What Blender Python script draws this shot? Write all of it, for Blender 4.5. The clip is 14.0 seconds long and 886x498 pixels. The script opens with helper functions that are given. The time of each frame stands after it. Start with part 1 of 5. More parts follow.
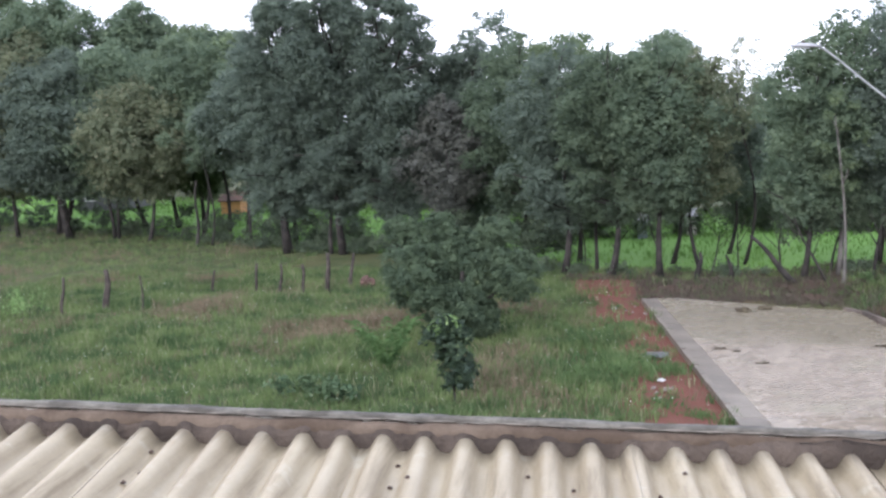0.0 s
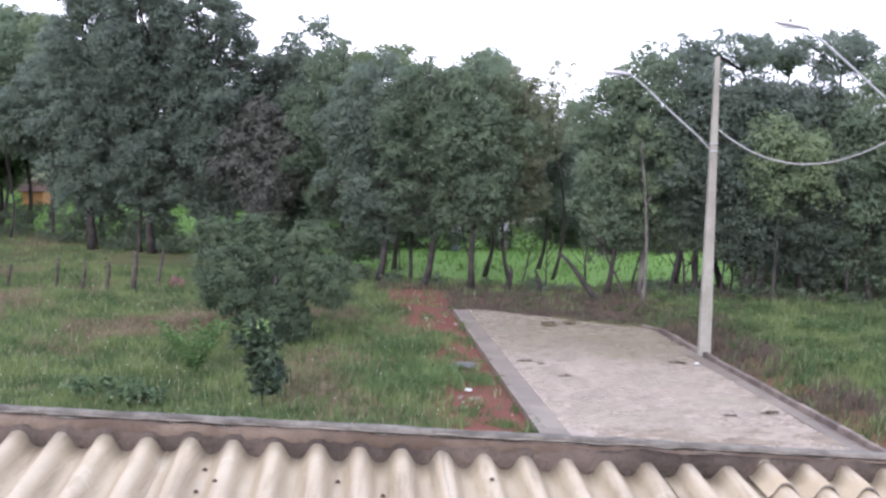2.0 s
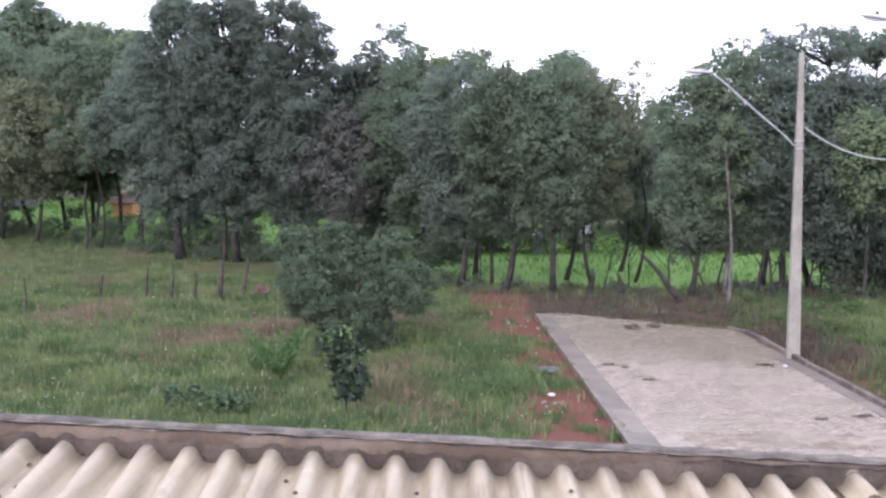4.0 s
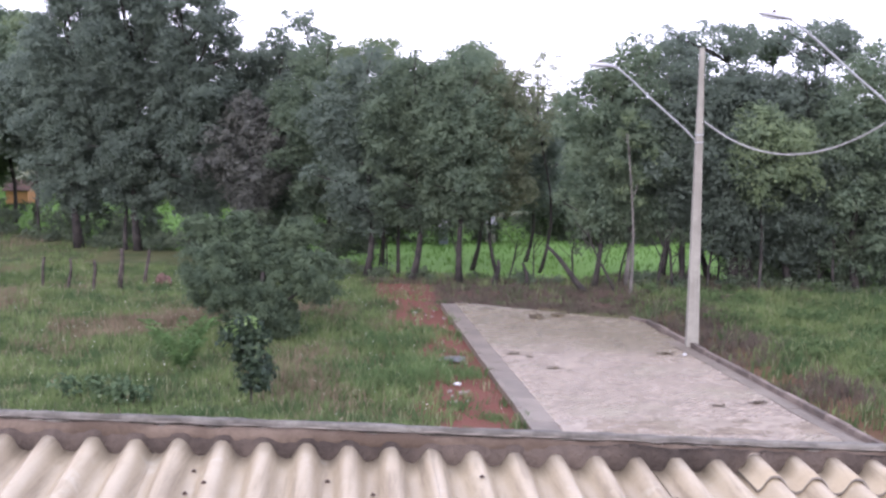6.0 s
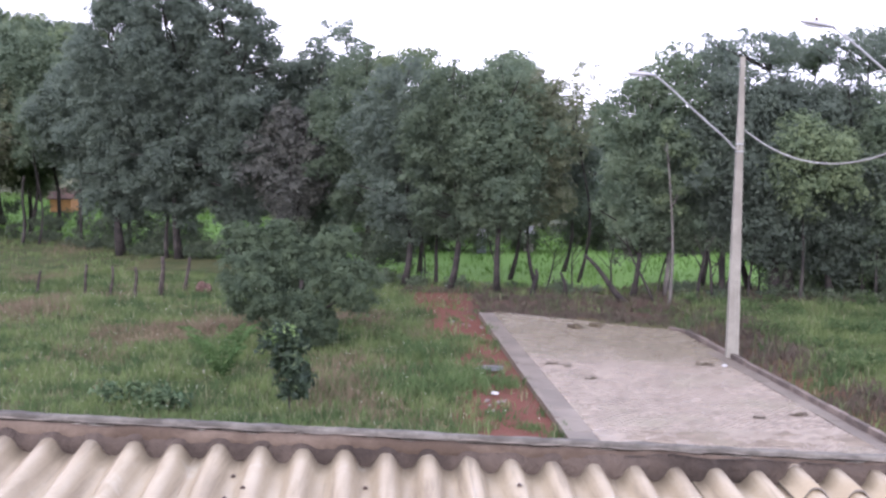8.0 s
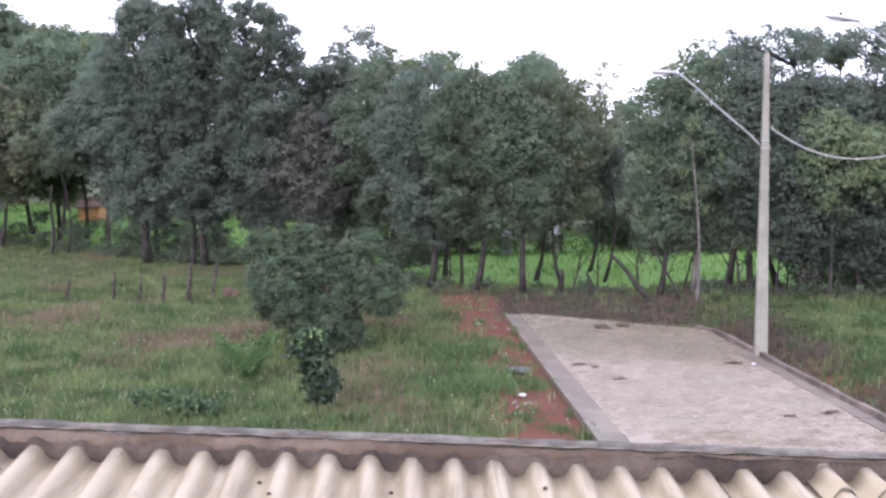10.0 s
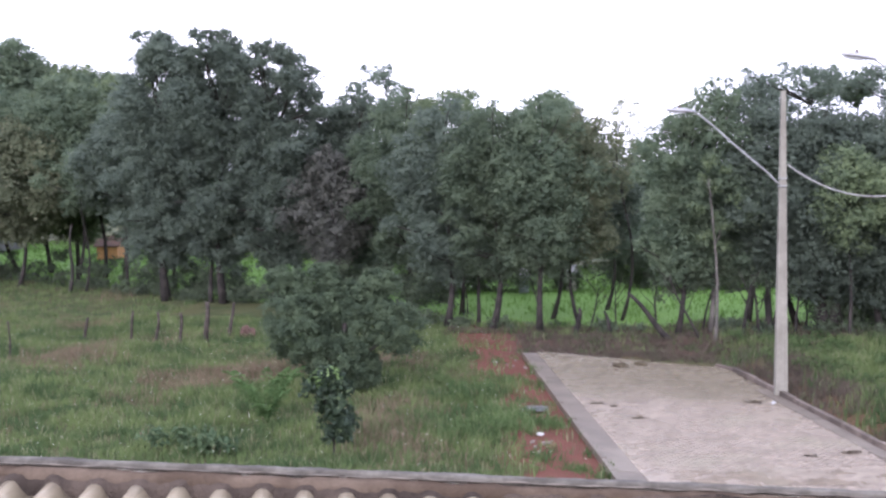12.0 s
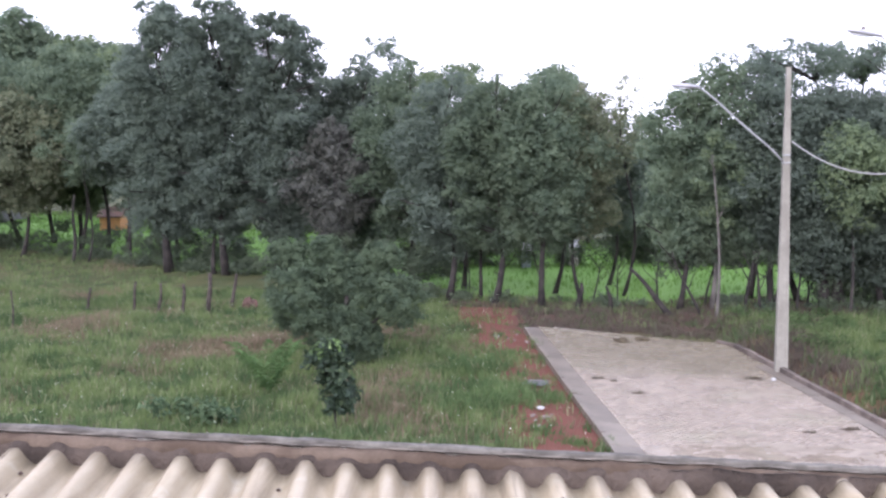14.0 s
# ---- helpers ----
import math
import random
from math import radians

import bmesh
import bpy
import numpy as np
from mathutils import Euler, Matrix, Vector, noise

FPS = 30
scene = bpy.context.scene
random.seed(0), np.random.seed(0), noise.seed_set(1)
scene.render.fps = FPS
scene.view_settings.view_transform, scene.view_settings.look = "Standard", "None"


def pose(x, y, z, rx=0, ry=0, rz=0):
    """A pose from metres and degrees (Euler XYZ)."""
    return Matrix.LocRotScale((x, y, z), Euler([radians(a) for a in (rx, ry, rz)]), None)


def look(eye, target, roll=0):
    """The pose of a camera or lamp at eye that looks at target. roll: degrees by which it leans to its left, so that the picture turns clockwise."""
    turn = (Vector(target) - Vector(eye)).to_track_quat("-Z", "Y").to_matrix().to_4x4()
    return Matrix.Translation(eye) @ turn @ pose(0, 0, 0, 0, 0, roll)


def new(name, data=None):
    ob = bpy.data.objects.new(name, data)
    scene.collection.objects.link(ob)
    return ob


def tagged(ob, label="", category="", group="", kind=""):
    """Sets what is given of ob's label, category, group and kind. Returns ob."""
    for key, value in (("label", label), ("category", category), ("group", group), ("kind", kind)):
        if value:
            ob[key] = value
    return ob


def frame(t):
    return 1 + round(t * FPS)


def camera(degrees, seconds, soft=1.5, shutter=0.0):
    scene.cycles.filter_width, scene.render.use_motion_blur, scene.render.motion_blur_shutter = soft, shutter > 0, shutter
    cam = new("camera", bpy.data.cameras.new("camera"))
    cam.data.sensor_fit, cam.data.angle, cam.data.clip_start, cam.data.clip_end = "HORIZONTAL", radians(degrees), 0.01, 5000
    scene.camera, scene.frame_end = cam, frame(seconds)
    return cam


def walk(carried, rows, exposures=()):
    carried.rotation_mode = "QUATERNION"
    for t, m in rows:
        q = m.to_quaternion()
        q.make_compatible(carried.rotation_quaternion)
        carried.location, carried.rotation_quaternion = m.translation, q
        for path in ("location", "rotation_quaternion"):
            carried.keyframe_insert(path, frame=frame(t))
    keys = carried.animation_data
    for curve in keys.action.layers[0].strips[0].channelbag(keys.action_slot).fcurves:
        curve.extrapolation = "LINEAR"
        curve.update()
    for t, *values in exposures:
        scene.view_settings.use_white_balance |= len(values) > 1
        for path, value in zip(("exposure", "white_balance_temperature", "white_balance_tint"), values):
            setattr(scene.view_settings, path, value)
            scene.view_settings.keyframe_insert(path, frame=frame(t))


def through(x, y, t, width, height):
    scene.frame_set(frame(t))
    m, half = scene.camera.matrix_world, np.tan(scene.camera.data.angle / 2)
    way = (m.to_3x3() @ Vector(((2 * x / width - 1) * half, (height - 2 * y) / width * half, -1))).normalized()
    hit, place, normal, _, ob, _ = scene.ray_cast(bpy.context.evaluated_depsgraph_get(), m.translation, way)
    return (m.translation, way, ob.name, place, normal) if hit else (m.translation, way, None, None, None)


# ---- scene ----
cam = camera(44.85, 14.0, soft=2.55)
PATH = [
    (0, (0.014, 0.002, 6.896), (-2.897, 19.647, 4.529), -2.68),
    (0.1, (-0.000, -0.002, 6.901), (-4.306, 19.381, 4.499), -3.60),
    (0.3, (0.002, -0.001, 6.910), (-4.680, 19.333, 4.842), -2.96),
    (0.5, (0.002, -0.001, 6.910), (-4.003, 19.485, 4.842), -2.96),
    (1, (-0.005, 0.001, 6.896), (-1.487, 19.847, 4.911), -0.91),
    (1.5, (0.000, -0.000, 6.900), (0.000, 19.880, 4.713), 0.52),
    (2, (-0.010, -0.001, 6.884), (0.514, 19.862, 4.604), 1.05),
    (2.5, (-0.007, -0.004, 6.887), (0.150, 19.847, 4.454), 0.57),
    (3, (-0.007, -0.008, 6.884), (0.044, 19.888, 4.847), -0.14),
    (3.5, (0.005, 0.006, 6.910), (-0.462, 19.893, 4.840), 0.41),
    (3.7, (0.020, 0.001, 6.917), (-1.000, 19.853, 4.710), -0.49),
    (5.8, (-0.005, 0.013, 6.900), (0.498, 19.881, 4.667), 0.58),
    (6, (-0.009, 0.013, 6.899), (0.752, 19.855, 4.506), 0.43),
    (6.5, (-0.003, 0.011, 6.896), (0.294, 19.863, 4.485), 0.22),
    (7, (-0.004, 0.011, 6.897), (0.556, 19.866, 4.562), 0.69),
    (7.5, (-0.006, 0.008, 6.897), (0.184, 19.883, 4.671), 0.28),
    (7.7, (-0.011, 0.001, 6.895), (0.078, 19.876, 4.664), 0.38),
    (10, (0.006, 0.002, 6.903), (-0.417, 19.877, 4.715), -0.68),
    (10.5, (0.008, 0.010, 6.913), (-0.978, 19.865, 4.720), -0.93),
    (11, (0.007, 0.007, 6.908), (-1.193, 19.885, 5.056), -1.13),
    (11.5, (-0.005, 0.006, 6.901), (-0.324, 19.944, 5.361), 0.27),
    (12, (-0.001, -0.002, 6.898), (-0.729, 19.930, 5.426), -0.83),
    (12.1, (-0.009, -0.012, 6.895), (0.391, 19.950, 5.727), -0.39),
    (12.5, (-0.005, 0.002, 6.902), (-0.261, 19.983, 6.078), -0.90),
    (13, (-0.011, 0.002, 6.897), (-0.181, 19.940, 5.338), -0.74),
    (13.5, (0.004, -0.026, 6.903), (-0.879, 19.848, 4.838), -0.40),
    (14, (0.003, -0.024, 6.898), (-0.776, 19.864, 4.940), -0.30),
]
EXPOSURES = [(0, 1.13, 5850, 13), (0.5, 1.41, 5850, 13), (1.5, 1.31, 5850, 18), (3.5, 1.23, 5850, 22), (6, 1.23, 5850, 26), (7.7, 1.23, 5850, 26), (10, 1.29, 5850, 23), (11.0, 1.29, 5850, 23), (11.5, 1.24, 5850, 23), (12.0, 1.15, 5850, 23), (12.2, 0.95, 5850, 24), (12.5, 0.23, 5850, 24), (12.8, 0.15, 5850, 24), (13.0, 0.17, 5850, 24), (13.1, 0.65, 5850, 24), (13.2, 1.16, 5850, 23), (13.4, 1.29, 5850, 23), (14, 1.29, 5850, 22)]
walk(cam, [(t, look(eye, target, roll)) for t, eye, target, roll in PATH], EXPOSURES)

# ---- world and light ----
SUN_EL, SUN_AZ = radians(30), radians(200)
world = bpy.data.worlds.new("overcast")
scene.world = world
world.use_nodes = True
wt = world.node_tree
wt.nodes.clear()
w_out = wt.nodes.new("ShaderNodeOutputWorld")
w_bg = wt.nodes.new("ShaderNodeBackground")
w_sky = wt.nodes.new("ShaderNodeTexSky")
w_sky.sky_type = "NISHITA"
w_sky.sun_disc = False
w_sky.sun_elevation = SUN_EL
w_sky.sun_rotation = SUN_AZ
w_sky.dust_density = 4.0
w_tc = wt.nodes.new("ShaderNodeTexCoord")
w_noise = wt.nodes.new("ShaderNodeTexNoise")
w_noise.inputs["Scale"].default_value = 1.6
w_noise.inputs["Detail"].default_value = 4.0
w_ramp = wt.nodes.new("ShaderNodeValToRGB")
w_ramp.color_ramp.elements[0].position = 0.36
w_ramp.color_ramp.elements[0].color = (5.3, 5.5, 6.4, 1)
w_ramp.color_ramp.elements[1].position = 0.56
w_ramp.color_ramp.elements[1].color = (9.9, 9.9, 10.3, 1)
w_mix = wt.nodes.new("ShaderNodeMixRGB")
w_mix.inputs[0].default_value = 0.88
wt.links.new(w_tc.outputs["Generated"], w_noise.inputs["Vector"])
wt.links.new(w_noise.outputs["Fac"], w_ramp.inputs[0])
wt.links.new(w_sky.outputs[0], w_mix.inputs[1])
wt.links.new(w_ramp.outputs[0], w_mix.inputs[2])
wt.links.new(w_mix.outputs[0], w_bg.inputs["Color"])
w_bg.inputs["Strength"].default_value = 0.15
wt.links.new(w_bg.outputs[0], w_out.inputs[0])

sun_data = bpy.data.lights.new("sun", "SUN")
sun_data.energy = 1.5
sun_data.angle = radians(50)
sun_data.color = (1.0, 0.97, 0.92)
sun = new("sun", sun_data)
sun.matrix_world = look((0, 0, 0), (-math.sin(SUN_AZ) * math.cos(SUN_EL), -math.cos(SUN_AZ) * math.cos(SUN_EL), -math.sin(SUN_EL)))
sun.location = (0, 0, 60)


# ---- materials ----
def nodes_of(name):
    m = bpy.data.materials.new(name)
    m.use_nodes = True
    nt = m.node_tree
    nt.nodes.clear()
    out = nt.nodes.new("ShaderNodeOutputMaterial")
    return m, nt, out


def noise_node(nt, scale, detail=4.0, rough=0.55, vec=None):
    n = nt.nodes.new("ShaderNodeTexNoise")
    n.inputs["Scale"].default_value = scale
    n.inputs["Detail"].default_value = detail
    n.inputs["Roughness"].default_value = rough
    if vec is not None:
        nt.links.new(vec, n.inputs["Vector"])
    return n.outputs["Fac"]


def maths(nt, op, a, b=None, clamp=False):
    n = nt.nodes.new("ShaderNodeMath")
    n.operation = op
    n.use_clamp = clamp
    for i, v in enumerate((a, b)):
        if v is None:
            continue
        if isinstance(v, (int, float)):
            n.inputs[i].default_value = v
        else:
            nt.links.new(v, n.inputs[i])
    return n.outputs[0]


def ranged(nt, v, lo, hi, to_lo=0.0, to_hi=1.0):
    n = nt.nodes.new("ShaderNodeMapRange")
    n.interpolation_type = "SMOOTHSTEP"
    nt.links.new(v, n.inputs[0])
    for i, k in enumerate((lo, hi, to_lo, to_hi)):
        n.inputs[i + 1].default_value = k
    return n.outputs[0]


def mixed(nt, fac, a, b, kind="MIX"):
    n = nt.nodes.new("ShaderNodeMixRGB")
    n.blend_type = kind
    for i, v in enumerate((fac, a, b)):
        if isinstance(v, (int, float)):
            n.inputs[i].default_value = v
        elif isinstance(v, tuple):
            n.inputs[i].default_value = (*v, 1)
        else:
            nt.links.new(v, n.inputs[i])
    return n.outputs[0]


def bumped(nt, h, strength, dist):
    n = nt.nodes.new("ShaderNodeBump")
    n.inputs["Strength"].default_value = strength
    n.inputs["Distance"].default_value = dist
    nt.links.new(h, n.inputs["Height"])
    return n.outputs[0]


def position(nt):
    return nt.nodes.new("ShaderNodeNewGeometry").outputs["Position"]


def principled(nt, out, color, rough=0.8, normal=None, metal=0.0, spec=0.4):
    p = nt.nodes.new("ShaderNodeBsdfPrincipled")
    if isinstance(color, tuple):
        p.inputs["Base Color"].default_value = (*color, 1)
    else:
        nt.links.new(color, p.inputs["Base Color"])
    if isinstance(rough, (int, float)):
        p.inputs["Roughness"].default_value = rough
    else:
        nt.links.new(rough, p.inputs["Roughness"])
    p.inputs["Metallic"].default_value = metal
    p.inputs["Specular IOR Level"].default_value = spec
    if normal is not None:
        nt.links.new(normal, p.inputs["Normal"])
    if out is not None:
        nt.links.new(p.outputs[0], out.inputs[0])
    return p.outputs[0]


def rough_mat(name, c1, c2, scale, fine, rough=0.85, bump=0.4, dist=0.01, spec=0.3, metal=0.0, per_piece=0.0):
    """Mottled solid surface: two colours in broad patches, with fine grain."""
    m, nt, out = nodes_of(name)
    pos = position(nt)
    broad = ranged(nt, noise_node(nt, scale, 5, 0.6, pos), 0.35, 0.65)
    grain = noise_node(nt, fine, 3, 0.6, pos)
    col = mixed(nt, broad, c1, c2)
    col = mixed(nt, 0.45, col, mixed(nt, grain, (0.35, 0.35, 0.35), (1.5, 1.5, 1.5)), "MULTIPLY")
    if per_piece:
        r = nt.nodes.new("ShaderNodeObjectInfo").outputs["Random"]
        i = nt.nodes.new("ShaderNodeNewGeometry").outputs["Random Per Island"]
        k = maths(nt, "FRACT", maths(nt, "ADD", r, i))
        k = ranged(nt, k, 0, 1, 1 - per_piece, 1 + per_piece)
        col = mixed(nt, 1.0, col, k, "MULTIPLY")
    principled(nt, out, col, rough, bumped(nt, grain, bump, dist), metal, spec)
    return m


def leaf_mat(name, dark, light, tip, through=0.55, patch=0.25, rough=0.8, spec=0.1):
    """Leaves: hue varies from leaf to leaf and in patches through the crown."""
    m, nt, out = nodes_of(name)
    geo = nt.nodes.new("ShaderNodeNewGeometry")
    info = nt.nodes.new("ShaderNodeObjectInfo")
    isl = geo.outputs["Random Per Island"]
    pn = ranged(nt, noise_node(nt, patch * 4, 3, 0.5, geo.outputs["Position"]), 0.35, 0.65)
    k = maths(nt, "ADD", maths(nt, "MULTIPLY", isl, 0.2), maths(nt, "MULTIPLY", pn, 0.8))
    col = mixed(nt, k, dark, light)
    col = mixed(nt, ranged(nt, isl, 0.86, 0.98), col, tip)
    tree_k = ranged(nt, info.outputs["Random"], 0, 1, 0.88, 1.14)
    col = mixed(nt, 1.0, col, tree_k, "MULTIPLY")
    p = principled(nt, None, col, rough, None, 0.0, spec)
    tr = nt.nodes.new("ShaderNodeBsdfTranslucent")
    nt.links.new(col, tr.inputs[0])
    mx = nt.nodes.new("ShaderNodeMixShader")
    mx.inputs[0].default_value = through
    nt.links.new(p, mx.inputs[1])
    nt.links.new(tr.outputs[0], mx.inputs[2])
    nt.links.new(mx.outputs[0], out.inputs[0])
    return m


def ground_mat():
    m, nt, out = nodes_of("meadow_soil")
    pos = position(nt)
    sep = nt.nodes.new("ShaderNodeSeparateXYZ")
    nt.links.new(pos, sep.inputs[0])
    x, y = sep.outputs[0], sep.outputs[1]
    n1 = noise_node(nt, 0.5, 5, 0.6, pos)
    n2 = noise_node(nt, 3.0, 5, 0.65, pos)
    n3 = noise_node(nt, 25.0, 4, 0.6, pos)
    wob = maths(nt, "MULTIPLY", maths(nt, "SUBTRACT", n1, 0.5), 3.2)
    # strip of bare red earth along the kerb
    s = maths(nt, "SUBTRACT", maths(nt, "ADD", x, maths(nt, "MULTIPLY", y, 0.0885)), 4.99)
    left = maths(nt, "MULTIPLY", ranged(nt, maths(nt, "ADD", s, wob), -2.7, -1.7), ranged(nt, s, 1.0, 2.0, 1, 0))
    left = maths(nt, "MULTIPLY", left, ranged(nt, y, 47.0, 49.0, 1, 0))
    s2 = maths(nt, "SUBTRACT", maths(nt, "ADD", x, maths(nt, "MULTIPLY", y, 0.1225)), 12.75)
    right = maths(nt, "MULTIPLY", ranged(nt, maths(nt, "ADD", s2, wob), 1.2, 3.2, 1, 0), ranged(nt, s2, -3.0, -1.0))
    right = maths(nt, "MULTIPLY", right, ranged(nt, y, 35.0, 39.0, 1, 0))
    right = maths(nt, "MULTIPLY", right, ranged(nt, x, 3.0, 5.0))
    # worn brown earth round the closed end of the street
    back = maths(nt, "MULTIPLY", ranged(nt, y, 38.5, 40.5), ranged(nt, maths(nt, "ADD", y, wob), 44.6, 46.2, 1, 0))
    back = maths(nt, "MULTIPLY", back, maths(nt, "MULTIPLY", ranged(nt, x, -2.0, -0.5), ranged(nt, x, 9.5, 12.0, 1, 0)))
    dirt = maths(nt, "MAXIMUM", left, maths(nt, "MULTIPLY", right, 0.6))
    dirt = maths(nt, "MAXIMUM", dirt, maths(nt, "MULTIPLY", back, 0.9))
    dirt = maths(nt, "MULTIPLY", dirt, ranged(nt, n2, 0.28, 0.42))
    red = mixed(nt, n2, (0.080, 0.030, 0.022), (0.148, 0.059, 0.042))
    red = mixed(nt, maths(nt, "MULTIPLY", back, ranged(nt, x, 0.5, 2.0)), red, mixed(nt, n2, (0.055, 0.032, 0.026), (0.095, 0.054, 0.042)))
    soil = mixed(nt, ranged(nt, n1, 0.35, 0.65), (0.039, 0.055, 0.019), (0.078, 0.078, 0.033))
    # fresh pasture behind the line of trees
    slope_a = maths(nt, "ADD", maths(nt, "MULTIPLY", x, -0.28), 47.5)
    slope_b = maths(nt, "ADD", maths(nt, "MULTIPLY", x, -0.75), 47.5)
    edge = maths(nt, "SUBTRACT", y, maths(nt, "MAXIMUM", slope_a, slope_b))
    fresh = mixed(nt, n2, (0.092, 0.190, 0.039), (0.149, 0.260, 0.065))
    col = mixed(nt, maths(nt, "MULTIPLY", ranged(nt, edge, -1.0, 1.0), ranged(nt, edge, 22.0, 30.0, 1, 0)), soil, fresh)
    col = mixed(nt, dirt, col, red)
    col = mixed(nt, 0.5, col, mixed(nt, n3, (0.4, 0.4, 0.4), (1.4, 1.4, 1.4)), "MULTIPLY")
    principled(nt, out, col, 0.9, bumped(nt, maths(nt, "ADD", n3, n2), 0.6, 0.05), 0, 0.2)
    return m


def road_mat():
    m, nt, out = nodes_of("wet_concrete_paver")
    pos = position(nt)
    isl = nt.nodes.new("ShaderNodeNewGeometry").outputs["Random Per Island"]
    rnd = nt.nodes.new("ShaderNodeObjectInfo").outputs["Random"]
    k = maths(nt, "FRACT", maths(nt, "ADD", isl, rnd))
    n1 = noise_node(nt, 0.35, 4, 0.55, pos)
    n2 = noise_node(nt, 14.0, 4, 0.6, pos)
    col = mixed(nt, k, (0.177, 0.145, 0.114), (0.287, 0.239, 0.191))
    col = mixed(nt, ranged(nt, n1, 0.50, 0.68), col, (0.214, 0.189, 0.140))
    col = mixed(nt, 0.4, col, mixed(nt, n2, (0.5, 0.5, 0.5), (1.4, 1.4, 1.4)), "MULTIPLY")
    # stretched crosswise: wet gleam put into the paver colour, with dark bits
    mp = nt.nodes.new("ShaderNodeMapping")
    mp.inputs["Scale"].default_value = (0.5, 3.2, 1.0)
    nt.links.new(pos, mp.inputs["Vector"])
    cross_streak = noise_node(nt, 1.1, 6, 0.7, mp.outputs[0])
    col = mixed(nt, 1.0, col, ranged(nt, cross_streak, 0.3, 0.7, 0.9, 1.1), "MULTIPLY")
    col = mixed(nt, ranged(nt, cross_streak, 0.66, 0.72), col, (0.101, 0.082, 0.066))
    # mud washed over the closed end
    sep = nt.nodes.new("ShaderNodeSeparateXYZ")
    nt.links.new(pos, sep.inputs[0])
    far = maths(nt, "ADD", maths(nt, "ADD", sep.outputs[1], maths(nt, "MULTIPLY", sep.outputs[0], 0.45)), maths(nt, "MULTIPLY", n1, 5.0))
    col = mixed(nt, ranged(nt, far, 34.8, 39.0, 0.0, 0.9), col, mixed(nt, cross_streak, (0.098, 0.080, 0.053), (0.178, 0.151, 0.100)))
    wet = ranged(nt, noise_node(nt, 0.9, 6, 0.65, pos), 0.36, 0.66, 0.12, 0.42)
    principled(nt, out, col, wet, bumped(nt, n2, 0.45, 0.008), 0, 0.6)
    return m


def roof_mat():
    m, nt, out = nodes_of("aged_fibre_cement")
    pos = position(nt)
    n1 = noise_node(nt, 1.3, 5, 0.6, pos)
    mp = nt.nodes.new("ShaderNodeMapping")
    mp.inputs["Scale"].default_value = (9.0, 0.7, 9.0)
    nt.links.new(pos, mp.inputs["Vector"])
    streak = noise_node(nt, 1.6, 5, 0.65, mp.outputs[0])
    n3 = noise_node(nt, 60.0, 4, 0.6, pos)
    col = mixed(nt, ranged(nt, n1, 0.3, 0.7), (0.223, 0.182, 0.120), (0.279, 0.234, 0.158))
    col = mixed(nt, ranged(nt, streak, 0.48, 0.72), col, (0.167, 0.134, 0.089))
    col = mixed(nt, ranged(nt, noise_node(nt, 5.0, 5, 0.7, pos), 0.56, 0.72), col, (0.298, 0.265, 0.198))
    col = mixed(nt, 0.25, col, mixed(nt, n3, (0.45, 0.45, 0.45), (1.4, 1.4, 1.4)), "MULTIPLY")
    principled(nt, out, col, ranged(nt, streak, 0.3, 0.7, 0.38, 0.65), bumped(nt, n3, 0.25, 0.003), 0, 0.4)
    return m


M_GROUND = ground_mat()
M_ROAD = road_mat()
M_ROOF = roof_mat()
M_EDGE = rough_mat("cut_sheet_edge", (0.10, 0.09, 0.08), (0.16, 0.14, 0.12), 6, 60)
M_MORTAR = rough_mat("dark_mortar", (0.030, 0.022, 0.017), (0.078, 0.059, 0.046), 2.4, 45, 0.9, 1.0, 0.02)
M_FLASH = rough_mat("rendered_flashing", (0.062, 0.045, 0.033), (0.116, 0.089, 0.068), 3.0, 50, 0.95, 0.7, 0.01, 0.12)
M_CAP = rough_mat("wet_parapet_cap", (0.055, 0.049, 0.041), (0.130, 0.120, 0.102), 5.0, 40, 0.8, 0.5, 0.005, 0.25)
M_BOLT = rough_mat("rusty_bolt", (0.05, 0.035, 0.03), (0.09, 0.06, 0.05), 30, 200)
M_POLE = rough_mat("cast_concrete_pole", (0.180, 0.169, 0.144), (0.241, 0.231, 0.198), 1.2, 40, 0.8, 0.4, 0.004)
M_STEEL = rough_mat("galvanised_steel", (0.252, 0.258, 0.264), (0.330, 0.336, 0.342), 3, 60, 0.45, 0.1, 0.001, 0.5, 0.4)
M_LAMP = rough_mat("grey_lamp_casting", (0.247, 0.247, 0.262), (0.338, 0.338, 0.352), 4, 60, 0.45, 0.1, 0.001, 0.5, 0.3)
M_LENS = rough_mat("lamp_glass", (0.45, 0.46, 0.47), (0.6, 0.6, 0.6), 5, 50, 0.15, 0.05, 0.001, 0.6)
M_CABLE = rough_mat("aluminium_cable", (0.287, 0.281, 0.275), (0.395, 0.389, 0.383), 12, 80, 0.5, 0.2, 0.001, 0.5, 0.3)
M_KERB = rough_mat("kerb_concrete", (0.062, 0.048, 0.040), (0.137, 0.110, 0.092), 1.6, 30, 0.75, 0.6, 0.01, 0.4, 0, 0.2)
M_GUTTER = rough_mat("gutter_concrete", (0.107, 0.088, 0.070), (0.152, 0.129, 0.103), 0.8, 25, 0.5, 0.5, 0.008, 0.5, 0, 0.12)
M_POST = rough_mat("grey_weathered_wood", (0.028, 0.022, 0.019), (0.072, 0.060, 0.052), 5, 60, 0.9, 0.6, 0.01)
M_BARK = rough_mat("tree_bark", (0.017, 0.015, 0.014), (0.045, 0.039, 0.035), 2.5, 25, 0.9, 0.8, 0.03)
